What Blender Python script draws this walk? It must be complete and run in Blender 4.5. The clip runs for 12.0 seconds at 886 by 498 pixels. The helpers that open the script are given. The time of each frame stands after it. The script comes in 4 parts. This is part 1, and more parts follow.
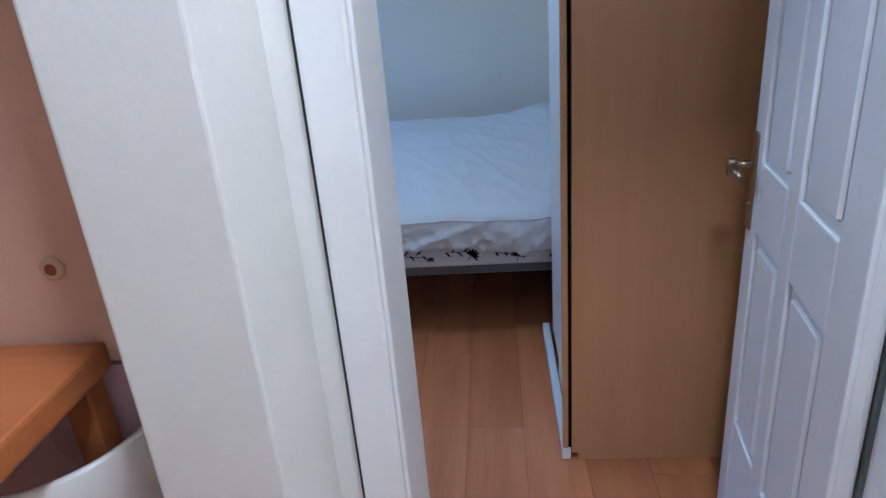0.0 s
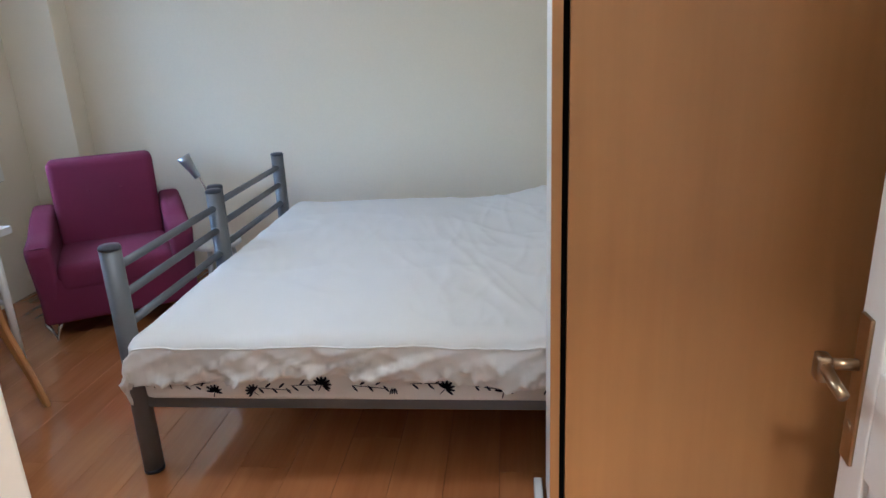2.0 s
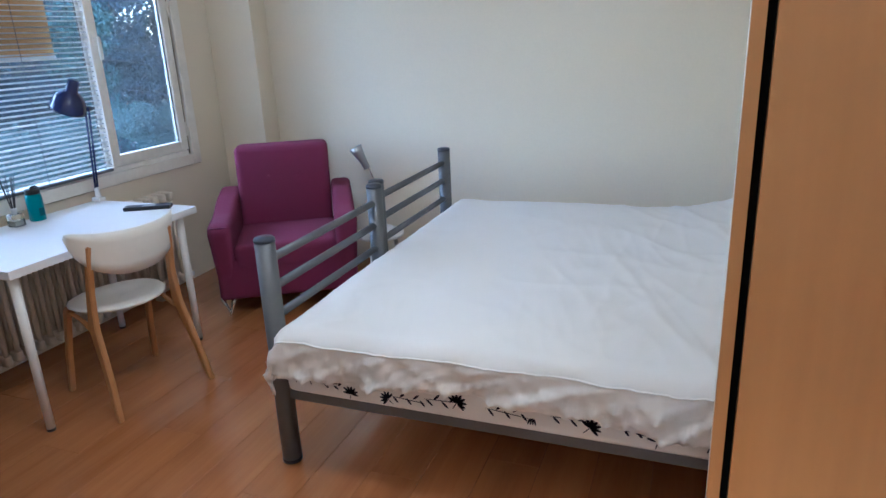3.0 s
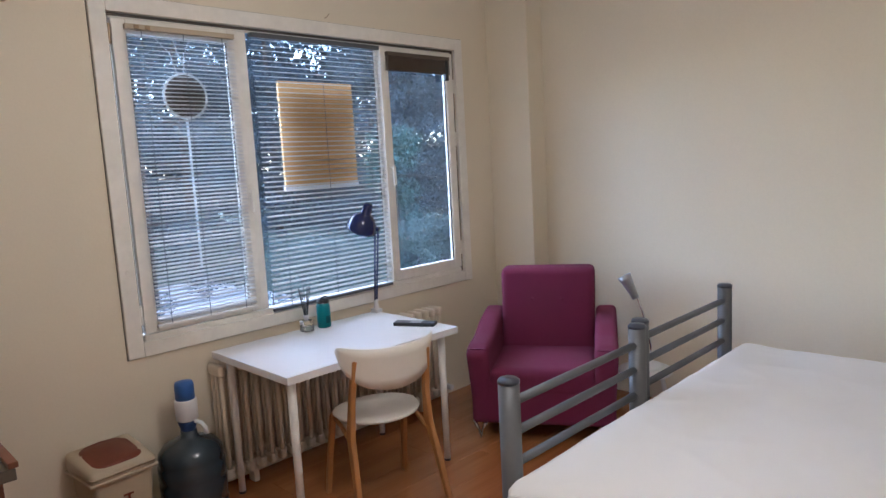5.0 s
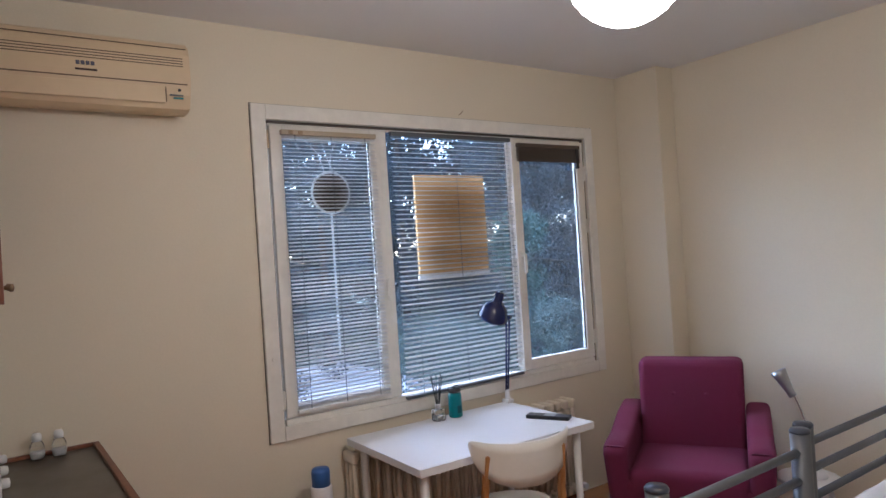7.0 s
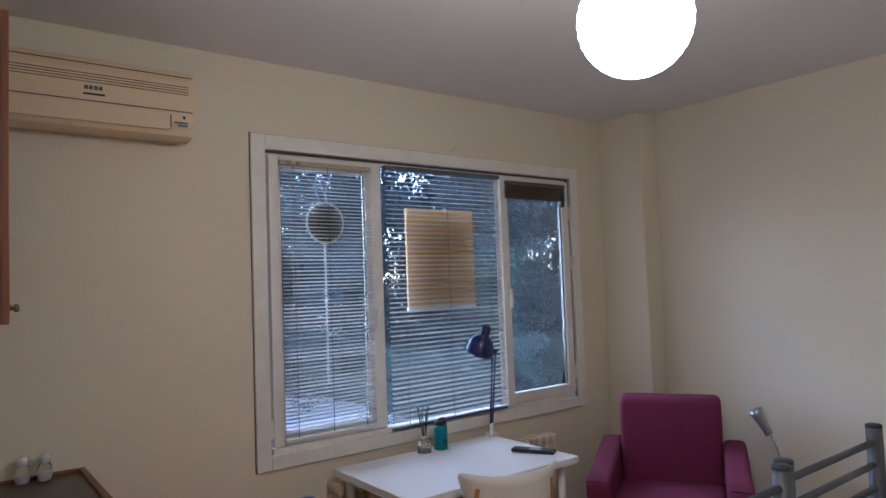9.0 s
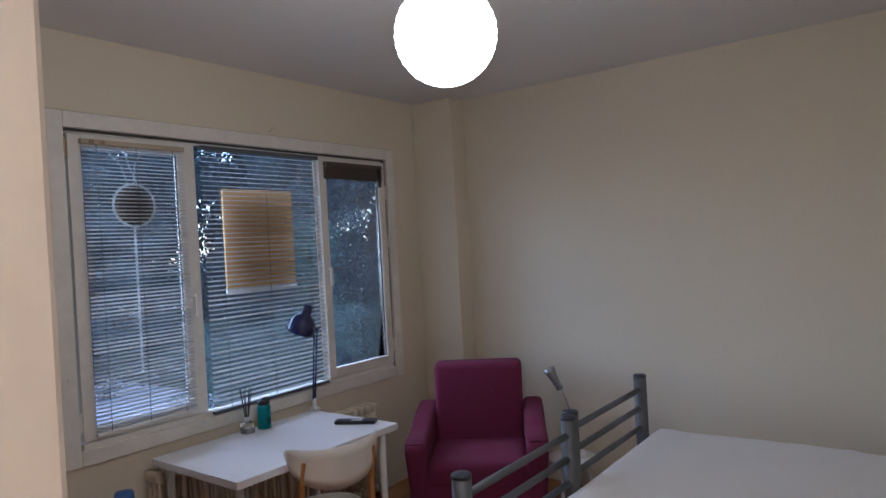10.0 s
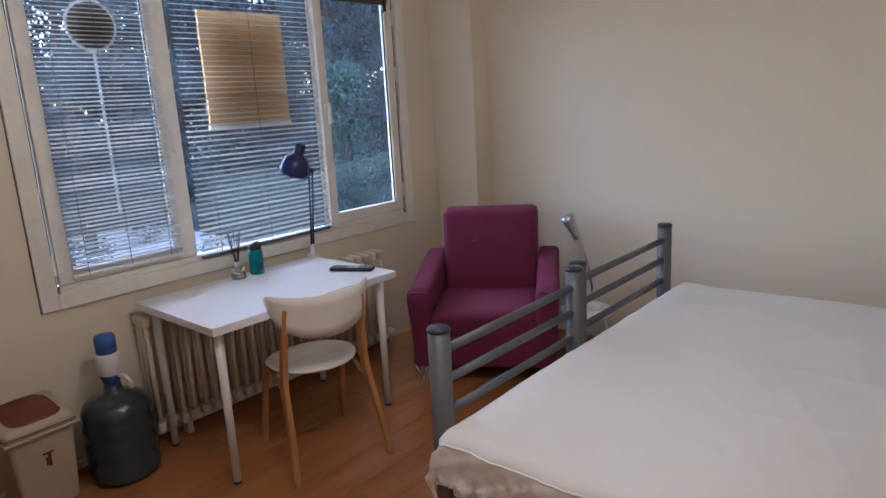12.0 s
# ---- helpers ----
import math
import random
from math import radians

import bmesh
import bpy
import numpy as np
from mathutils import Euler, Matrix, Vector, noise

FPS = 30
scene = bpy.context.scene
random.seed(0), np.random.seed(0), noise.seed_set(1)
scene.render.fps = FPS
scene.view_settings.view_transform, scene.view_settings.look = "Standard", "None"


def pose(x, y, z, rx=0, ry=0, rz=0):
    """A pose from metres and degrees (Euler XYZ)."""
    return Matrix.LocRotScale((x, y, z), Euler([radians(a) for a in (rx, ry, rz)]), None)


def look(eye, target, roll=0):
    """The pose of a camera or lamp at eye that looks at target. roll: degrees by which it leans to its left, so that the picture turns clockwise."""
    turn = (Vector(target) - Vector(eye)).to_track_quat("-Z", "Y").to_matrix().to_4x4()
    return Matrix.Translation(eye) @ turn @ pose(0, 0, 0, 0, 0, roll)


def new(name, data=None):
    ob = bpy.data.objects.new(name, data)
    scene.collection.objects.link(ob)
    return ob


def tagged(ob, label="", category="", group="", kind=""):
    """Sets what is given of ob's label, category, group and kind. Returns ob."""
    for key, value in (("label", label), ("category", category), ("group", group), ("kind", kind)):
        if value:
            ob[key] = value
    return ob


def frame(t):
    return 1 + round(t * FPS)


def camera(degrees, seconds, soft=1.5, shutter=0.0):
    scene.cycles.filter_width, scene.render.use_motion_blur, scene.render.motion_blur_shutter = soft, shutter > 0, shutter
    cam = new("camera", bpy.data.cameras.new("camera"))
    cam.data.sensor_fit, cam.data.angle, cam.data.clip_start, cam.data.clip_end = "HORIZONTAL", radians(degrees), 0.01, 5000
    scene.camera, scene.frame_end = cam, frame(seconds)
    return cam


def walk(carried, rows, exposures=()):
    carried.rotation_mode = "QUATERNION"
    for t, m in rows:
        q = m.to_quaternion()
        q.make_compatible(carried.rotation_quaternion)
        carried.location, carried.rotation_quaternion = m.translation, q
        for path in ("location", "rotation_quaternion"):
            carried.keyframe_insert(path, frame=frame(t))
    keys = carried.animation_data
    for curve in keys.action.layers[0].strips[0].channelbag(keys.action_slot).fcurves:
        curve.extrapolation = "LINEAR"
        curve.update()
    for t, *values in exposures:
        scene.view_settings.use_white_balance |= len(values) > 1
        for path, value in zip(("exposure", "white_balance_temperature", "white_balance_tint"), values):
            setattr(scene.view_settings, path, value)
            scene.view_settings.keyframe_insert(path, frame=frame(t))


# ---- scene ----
cam = camera(67.4, 12.0)
PATH = [
    (0, (3.067, -0.891, 1.499), (2.895, 0.948, 0.732), -4.7),
    (0.5, (3.157, -0.747, 1.482), (3.042, 1.101, 0.725), -3.3),
    (1, (3.147, -0.553, 1.485), (3.217, 1.327, 0.808), -2.1),
    (1.5, (3.134, -0.42, 1.508), (3.246, 1.488, 0.918), -2.5),
    (2, (3.166, -0.258, 1.506), (2.968, 1.636, 0.897), -2.7),
    (2.5, (3.212, -0.172, 1.52), (2.716, 1.674, 0.929), -2.6),
    (2.7, (3.196, -0.122, 1.515), (2.625, 1.693, 0.891), -2.7),
    (4.3, (3.188, 0.175, 1.562), (1.916, 1.654, 1.121), -3.3),
    (4.5, (3.183, 0.17, 1.571), (1.869, 1.625, 1.178), -3.6),
    (5, (3.166, 0.154, 1.596), (1.764, 1.557, 1.337), -3.1),
    (5.5, (3.15, 0.142, 1.612), (1.708, 1.517, 1.444), -2.9),
    (6, (3.141, 0.14, 1.621), (1.643, 1.464, 1.558), -3.2),
    (6.5, (3.136, 0.133, 1.633), (1.559, 1.363, 1.637), -3.3),
    (7, (3.135, 0.128, 1.634), (1.492, 1.269, 1.643), -3.7),
    (7.2, (3.121, 0.118, 1.635), (1.464, 1.238, 1.668), -3.7),
    (9, (3.122, -0.001, 1.636), (1.538, 1.214, 1.741), -2.1),
    (9.5, (3.145, -0.071, 1.65), (1.776, 1.387, 1.647), -2.8),
    (10, (3.211, -0.118, 1.693), (2.011, 1.483, 1.682), -3.2),
    (10.5, (3.247, -0.135, 1.672), (2.16, 1.544, 1.704), -3.3),
    (11, (3.179, -0.04, 1.644), (2.142, 1.665, 1.507), -3.8),
    (11.5, (3.135, 0.109, 1.599), (1.986, 1.708, 1.248), -4.9),
    (12, (3.151, 0.302, 1.585), (1.862, 1.766, 1.141), -3.2),
]
EXPOSURES = [
    (0.0, 2.42, 3680, 4), (0.5, 2.3, 4250, 5), (1.0, 2.65, 4500, 6), (1.5, 2.85, 4600, 7), (2.0, 3.05, 4700, 5), (2.5, 3.2, 4500, 5),
    (4.5, 2.95, 5200, 11), (5.5, 3.05, 5350, 14), (7.0, 2.8, 5350, 15), (9.0, 2.35, 5150, 14), (10.5, 1.95, 5100, 14), (11.0, 2.05, 5200, 14), (12.0, 2.6, 5350, 15),
]
walk(cam, [(t, look(eye, target, roll)) for t, eye, target, roll in PATH], EXPOSURES)

# ---- light ----
world = bpy.data.worlds.new("world")
scene.world = world
world.use_nodes = True
wn = world.node_tree
sky = wn.nodes.new("ShaderNodeTexSky")
sky.sky_type = 'NISHITA'
sky.sun_disc = False
sky.sun_elevation, sky.sun_rotation = radians(43), radians(259)
sky.dust_density, sky.air_density, sky.ozone_density = 1.0, 1.0, 2.0
wn.nodes["Background"].inputs["Strength"].default_value = 0.15
wn.links.new(sky.outputs[0], wn.nodes["Background"].inputs["Color"])
sun = new("sun", bpy.data.lights.new("sun", "SUN"))
sun.data.energy, sun.data.angle, sun.data.color = 1.15, radians(130), (0.90, 0.96, 1.0)
sun.matrix_world = look((-16, -3, 15), (0, 0, 0))


# ---- materials ----
def material(name, color, rough=0.6, metal=0.0, vary=0.08, grain=40.0, bump=0.0, stain=1.5, coat=0.0, stretch=(1, 1, 1), islands=0.0, spec=0.5):
    """A surface with fine grain and broad stains on its colour, and relief."""
    m = bpy.data.materials.new(name)
    m.use_nodes = True
    nt = m.node_tree
    b = nt.nodes["Principled BSDF"]
    b.inputs["Metallic"].default_value = metal
    b.inputs["Coat Weight"].default_value = coat
    b.inputs["Coat Roughness"].default_value = 0.12
    b.inputs["Specular IOR Level"].default_value = spec
    tc = nt.nodes.new("ShaderNodeTexCoord")
    mp = nt.nodes.new("ShaderNodeMapping")
    mp.inputs["Scale"].default_value = stretch
    nt.links.new(tc.outputs["Object"], mp.inputs["Vector"])
    fine, broad = nt.nodes.new("ShaderNodeTexNoise"), nt.nodes.new("ShaderNodeTexNoise")
    fine.inputs["Scale"].default_value, fine.inputs["Detail"].default_value = grain, 5
    broad.inputs["Scale"].default_value, broad.inputs["Detail"].default_value = stain, 3
    for n in (fine, broad):
        nt.links.new(mp.outputs[0], n.inputs["Vector"])
    add = nt.nodes.new("ShaderNodeMath")
    nt.links.new(fine.outputs["Fac"], add.inputs[0])
    nt.links.new(broad.outputs["Fac"], add.inputs[1])
    last = add
    if islands:
        info = nt.nodes.new("ShaderNodeObjectInfo")
        extra = nt.nodes.new("ShaderNodeMath")
        extra.operation = 'MULTIPLY_ADD'
        extra.inputs[1].default_value = islands
        nt.links.new(info.outputs["Random"], extra.inputs[0])
        nt.links.new(add.outputs[0], extra.inputs[2])
        last = extra
    ramp = nt.nodes.new("ShaderNodeMapRange")
    ramp.inputs["From Min"].default_value, ramp.inputs["From Max"].default_value = 0.5, 1.5 + islands
    ramp.inputs["To Min"].default_value, ramp.inputs["To Max"].default_value = 1 - vary, 1 + vary
    nt.links.new(last.outputs[0], ramp.inputs["Value"])
    mul = nt.nodes.new("ShaderNodeVectorMath")
    mul.operation = 'SCALE'
    mul.inputs[0].default_value = color
    nt.links.new(ramp.outputs[0], mul.inputs["Scale"])
    nt.links.new(mul.outputs[0], b.inputs["Base Color"])
    rr = nt.nodes.new("ShaderNodeMapRange")
    rr.inputs["From Min"].default_value, rr.inputs["From Max"].default_value = 0.3, 0.7
    rr.inputs["To Min"].default_value, rr.inputs["To Max"].default_value = max(0.02, rough - 0.06), min(1, rough + 0.06)
    nt.links.new(broad.outputs["Fac"], rr.inputs["Value"])
    nt.links.new(rr.outputs[0], b.inputs["Roughness"])
    if bump:
        bp = nt.nodes.new("ShaderNodeBump")
        bp.inputs["Strength"].default_value, bp.inputs["Distance"].default_value = bump, 0.004
        nt.links.new(fine.outputs["Fac"], bp.inputs["Height"])
        nt.links.new(bp.outputs[0], b.inputs["Normal"])
    return m


def wood(name, light, dark, rough=0.4, along="z", scale=1.0, coat=0.0, random_shift=True, contrast=1.0):
    """Streaky wood grain along one axis."""
    m = material(name, light, rough, coat=coat)
    nt = m.node_tree
    b = nt.nodes["Principled BSDF"]
    for link in list(b.inputs["Roughness"].links):
        nt.links.remove(link)
    b.inputs["Roughness"].default_value = rough
    tc = nt.nodes.new("ShaderNodeTexCoord")
    info = nt.nodes.new("ShaderNodeObjectInfo")
    shift = nt.nodes.new("ShaderNodeVectorMath")
    shift.operation = 'MULTIPLY_ADD'
    nt.links.new(info.outputs["Random"], shift.inputs[0])
    shift.inputs[1].default_value = (7, 5, 9) if random_shift else (0, 0, 0)
    nt.links.new(tc.outputs["Object"], shift.inputs[2])
    mp = nt.nodes.new("ShaderNodeMapping")
    thin = {"x": (0.5, 9, 9), "y": (9, 0.5, 9), "z": (9, 9, 0.5)}[along]
    mp.inputs["Scale"].default_value = [c * scale for c in thin]
    nt.links.new(shift.outputs[0], mp.inputs["Vector"])
    n1, n2 = nt.nodes.new("ShaderNodeTexNoise"), nt.nodes.new("ShaderNodeTexNoise")
    n1.inputs["Scale"].default_value, n1.inputs["Detail"].default_value, n1.inputs["Distortion"].default_value = 1.2, 4, 0.0
    n2.inputs["Scale"].default_value, n2.inputs["Detail"].default_value = 9, 6
    for n in (n1, n2):
        nt.links.new(mp.outputs[0], n.inputs["Vector"])
    mix = nt.nodes.new("ShaderNodeMath")
    mix.operation = 'MULTIPLY_ADD'
    mix.inputs[1].default_value = 0.35
    nt.links.new(n2.outputs["Fac"], mix.inputs[0])
    nt.links.new(n1.outputs["Fac"], mix.inputs[2])
    tone = nt.nodes.new("ShaderNodeMath")
    tone.operation = 'MULTIPLY_ADD'
    tone.inputs[1].default_value = 0.18
    nt.links.new(info.outputs["Random"], tone.inputs[0])
    nt.links.new(mix.outputs[0], tone.inputs[2])
    cr = nt.nodes.new("ShaderNodeValToRGB")
    mid = 0.74
    cr.color_ramp.elements[0].position, cr.color_ramp.elements[1].position = mid - 0.28 / contrast, mid + 0.28 / contrast
    cr.color_ramp.elements[0].color, cr.color_ramp.elements[1].color = (*dark, 1), (*light, 1)
    nt.links.new(tone.outputs[0], cr.inputs["Fac"])
    nt.links.new(cr.outputs["Color"], b.inputs["Base Color"])
    return m


def glass(name, color=(1, 1, 1), rough=0.0, thin=True):
    m = bpy.data.materials.new(name)
    m.use_nodes = True
    nt = m.node_tree
    b = nt.nodes["Principled BSDF"]
    if not thin:
        b.inputs["Base Color"].default_value = (*color, 1)
        b.inputs["Transmission Weight"].default_value, b.inputs["Roughness"].default_value = 1, rough
        b.inputs["IOR"].default_value = 1.3
        return m
    clear, gloss, mix, fr = (nt.nodes.new("ShaderNode" + k) for k in ("BsdfTransparent", "BsdfGlossy", "MixShader", "Fresnel"))
    clear.inputs["Color"].default_value = (*color, 1)
    gloss.inputs["Roughness"].default_value = 0.02
    fr.inputs["IOR"].default_value = 1.35
    nt.links.new(fr.outputs[0], mix.inputs[0])
    nt.links.new(clear.outputs[0], mix.inputs[1])
    nt.links.new(gloss.outputs[0], mix.inputs[2])
    nt.links.new(mix.outputs[0], nt.nodes["Material Output"].inputs["Surface"])
    return m


def glowing(name, color, strength):
    m = bpy.data.materials.new(name)
    m.use_nodes = True
    b = m.node_tree.nodes["Principled BSDF"]
    b.inputs["Base Color"].default_value = (*color, 1)
    b.inputs["Emission Color"].default_value = (*color, 1)
    b.inputs["Emission Strength"].default_value = strength
    return m


PLASTER = material("plaster", (0.76, 0.685, 0.54), 0.85, vary=0.035, grain=90, bump=0.12, stain=1.1)
CEILING = material("ceiling_paint", (0.78, 0.76, 0.74), 0.9, vary=0.03, grain=120, bump=0.08)
HALL_PAINT = material("hall_paint", (0.80, 0.77, 0.70), 0.7, vary=0.03, grain=120, bump=0.08)
GLOSS_WHITE = material("gloss_white_paint", (0.80, 0.78, 0.75), 0.35, vary=0.04, grain=60, bump=0.05, stain=3)
DOOR_WHITE = material("door_white", (0.80, 0.79, 0.78), 0.42, vary=0.03, grain=60, bump=0.04)
WINDOW_PAINT = material("window_paint", (0.80, 0.77, 0.70), 0.5, vary=0.09, grain=25, bump=0.12, stain=6)
LAMINATE = wood("laminate", (0.46, 0.185, 0.062), (0.32, 0.118, 0.036), 0.12, "y", 1.0, coat=1.0)
JOINT = material("floor_joint", (0.20, 0.08, 0.03), 0.7)
BEECH = wood("beech_veneer", (0.49, 0.265, 0.100), (0.39, 0.20, 0.070), 0.42, "z", 0.8, random_shift=False, contrast=0.8)
BIRCH = wood("birch", (0.52, 0.255, 0.085), (0.37, 0.16, 0.045), 0.45, "z", 2.0)
PINE = wood("pine", (0.44, 0.16, 0.035), (0.28, 0.09, 0.015), 0.35, "x", 1.0, contrast=1.3)
CABINET_BROWN = wood("cabinet_brown", (0.22, 0.085, 0.045), (0.13, 0.045, 0.022), 0.4, "z", 1.0)
LIGHT_WOOD = wood("light_wood", (0.60, 0.42, 0.26), (0.48, 0.32, 0.18), 0.5, "x", 1.0)
STEEL_GREY = material("grey_metal_paint", (0.125, 0.13, 0.137), 0.45, metal=0.25, vary=0.06, grain=80, stain=6)
CAP_DARK = material("dark_plastic", (0.035, 0.04, 0.055), 0.35, vary=0.1)
COTTON = material("white_cotton", (0.77, 0.757, 0.735), 0.9, vary=0.03, grain=300, bump=0.25, stain=2)
PURPLE = material("purple_weave", (0.155, 0.018, 0.062), 0.92, vary=0.22, grain=260, bump=0.5, stain=4)
SATIN = material("satin_aluminium", (0.42, 0.43, 0.45), 0.3, metal=0.9, vary=0.05)
CHROME = material("chrome", (0.75, 0.75, 0.75), 0.12, metal=1, vary=0.03)
BRASS = material("aged_brass", (0.36, 0.27, 0.17), 0.35, metal=1, vary=0.15)
WHITE_MELAMINE = material("white_melamine", (0.80, 0.79, 0.78), 0.48, vary=0.02, grain=30)
WHITE_METAL = material("white_metal", (0.78, 0.76, 0.72), 0.35, vary=0.03)
CHAIR_WHITE = material("chair_white", (0.80, 0.76, 0.68), 0.4, vary=0.03)
NAVY = material("navy_enamel", (0.008, 0.016, 0.085), 0.2, vary=0.1, coat=0.4)
BLACK = material("black_plastic", (0.02, 0.02, 0.023), 0.4, vary=0.1)
TEAL = material("teal_plastic", (0.0, 0.20, 0.24), 0.35, vary=0.08)
RADIATOR_PAINT = material("radiator_paint", (0.70, 0.61, 0.48), 0.45, vary=0.08, grain=30, bump=0.1, stain=7)
AC_CREAM = material("aged_cream_plastic", (0.70, 0.55, 0.35), 0.5, vary=0.05, grain=20, stain=3)
AC_DARK = material("vent_shadow", (0.16, 0.11, 0.07), 0.7)
SLAT = material("blind_slat", (0.76, 0.75, 0.74), 0.45, vary=0.08, grain=20, islands=0.4)
BROWN_SLAT = material("brown_slat", (0.10, 0.075, 0.055), 0.5, vary=0.1)
CARD = material("cardboard", (0.76, 0.45, 0.18), 0.8, vary=0.06, grain=50, stain=3)
BIN_CREAM = material("bin_cream", (0.48, 0.40, 0.28), 0.5, vary=0.06, stain=5)
BIN_RED = material("bin_lid", (0.17, 0.036, 0.016), 0.45, vary=0.1)
CARBOY = material("carboy_blue", (0.030, 0.046, 0.060), 0.14, vary=0.1, coat=0.3)
PUMP_BLUE = material("pump_blue", (0.05, 0.15, 0.45), 0.4, vary=0.05)
PUMP_WHITE = material("pump_white", (0.80, 0.80, 0.80), 0.4, vary=0.03)
WORKTOP = material("dark_worktop", (0.085, 0.07, 0.055), 0.35, vary=0.15, grain=80, stain=6)
ENAMEL = material("white_enamel", (0.75, 0.74, 0.71), 0.25, vary=0.05)
PINK_TILE = material("pink_tile", (0.56, 0.37, 0.40), 0.3, vary=0.06, grain=12)
ORANGE_WALL = material("warm_paint", (0.62, 0.40, 0.27), 0.85, vary=0.04, grain=90, bump=0.1)
PANE = glass("window_glass", (0.93, 0.95, 0.97))
CLEAR = glass("clear_glass", (0.95, 0.97, 0.97), 0.02, thin=False)
PAPER_GLOW = glowing("paper_globe", (1.0, 0.87, 0.70), 5.8)
LEAF_DARK = material("conifer_leaf", (0.110, 0.120, 0.120), 1.0, spec=0.05, vary=0.45, grain=4, stain=0.8)
LEAF_LIGHT = material("pine_leaf", (0.105, 0.150, 0.125), 1.0, spec=0.05, vary=0.4, grain=5, stain=1)
HEDGE_LEAF = material("hedge_leaf", (0.135, 0.165, 0.145), 1.0, spec=0.05, vary=0.5, grain=6, stain=1)
BARK = material("bark", (0.10, 0.07, 0.05), 0.9, vary=0.3, grain=12, bump=0.6)
LAWN = material("lawn", (0.065, 0.080, 0.055), 0.95, vary=0.4, grain=8, bump=0.4, stain=0.3)
PATH_STONE = material("path_stone", (0.62, 0.57, 0.56), 0.85, vary=0.15, grain=12, stain=1)


# ---- mesh helpers ----
def part(name, bm, mat, parent=None, label="", smooth=False, m=None):
    me = bpy.data.meshes.new(name)
    bmesh.ops.recalc_face_normals(bm, faces=bm.faces)
    bm.to_mesh(me)
    bm.free()
    me.materials.append(mat)
    if smooth:
        me.polygons.foreach_set("use_smooth", [True] * len(me.polygons))
    ob = new(name, me)
    if parent is not None:
        ob.parent = parent
    if m is not None:
        ob.matrix_basis = m
    if label:
        tagged(ob, label)
    return ob


def thing(name, label, category, at=(0, 0, 0), turn=0.0, group="", kind=""):
    ob = new(name)
    ob.empty_display_size = 0.1
    ob.matrix_basis = pose(*at, 0, 0, turn)
    return tagged(ob, label, category, group, kind)


def box(x0, y0, z0, x1, y1, z1, bevel=0.0, segments=2, bm=None):
    own = bmesh.new()
    bmesh.ops.create_cube(own, size=1)
    for v in own.verts:
        v.co = Vector(((x0 + x1) / 2 + v.co.x * (x1 - x0), (y0 + y1) / 2 + v.co.y * (y1 - y0), (z0 + z1) / 2 + v.co.z * (z1 - z0)))
    if bevel:
        bmesh.ops.bevel(own, geom=own.edges[:], offset=bevel, segments=segments, profile=0.6, affect='EDGES')
    return join(bm, own)


def join(bm, own):
    if bm is None:
        return own
    me = bpy.data.meshes.new("join")
    own.to_mesh(me)
    own.free()
    bm.from_mesh(me)
    bpy.data.meshes.remove(me)
    return bm


def rod(p0, p1, r0, r1=None, seg=16, bm=None, bevel=0.0):
    p0, p1 = Vector(p0), Vector(p1)
    own = bmesh.new()
    d = p1 - p0
    bmesh.ops.create_cone(own, cap_ends=True, segments=seg, radius1=r0, radius2=r0 if r1 is None else r1, depth=d.length)
    if bevel:
        rims = [e for e in own.edges if abs(e.verts[0].co.z - e.verts[1].co.z) < 1e-6]
        bmesh.ops.bevel(own, geom=rims, offset=bevel, segments=2, affect='EDGES')
    bmesh.ops.transform(own, matrix=Matrix.Translation((p0 + p1) / 2) @ d.to_track_quat("Z", "Y").to_matrix().to_4x4(), verts=own.verts)
    return join(bm, own)


def lathe(profile, seg=28, centre=(0, 0, 0), bm=None, m=None):
    own = bmesh.new()
    rings = []
    for r, z in profile:
        rings.append([own.verts.new((r * math.cos(2 * math.pi * i / seg), r * math.sin(2 * math.pi * i / seg), z)) for i in range(seg)])
    for a, b in zip(rings, rings[1:]):
        for i in range(seg):
            own.faces.new((a[i], a[(i + 1) % seg], b[(i + 1) % seg], b[i]))
    own.faces.new(rings[0][::-1])
    own.faces.new(rings[-1])
    bmesh.ops.transform(own, matrix=m if m is not None else Matrix.Translation(centre), verts=own.verts)
    return join(bm, own)


def tube(points, r, seg=10, bm=None):
    own = bmesh.new()
    pts = [Vector(p) for p in points]
    rings = []
    for i, p in enumerate(pts):
        d = (pts[min(i + 1, len(pts) - 1)] - pts[max(i - 1, 0)]).normalized()
        q = d.to_track_quat("Z", "Y").to_matrix()
        rings.append([own.verts.new(p + q @ Vector((r * math.cos(2 * math.pi * k / seg), r * math.sin(2 * math.pi * k / seg), 0))) for k in range(seg)])
    for a, b in zip(rings, rings[1:]):
        for i in range(seg):
            own.faces.new((a[i], a[(i + 1) % seg], b[(i + 1) % seg], b[i]))
    own.faces.new(rings[0][::-1])
    own.faces.new(rings[-1])
    return join(bm, own)


def structure(name, bm, mat, label, category, smooth=False):
    return tagged(part(name, bm, mat, None, label, smooth), label, category, kind="structure")


# ---- walls, ceiling, floor ----
CEIL, FAR, EAST = 2.78, 4.04, 3.90
WY0, WY1, WZ0, WZ1 = 1.285, 3.525, 0.825, 2.345      # the window's opening

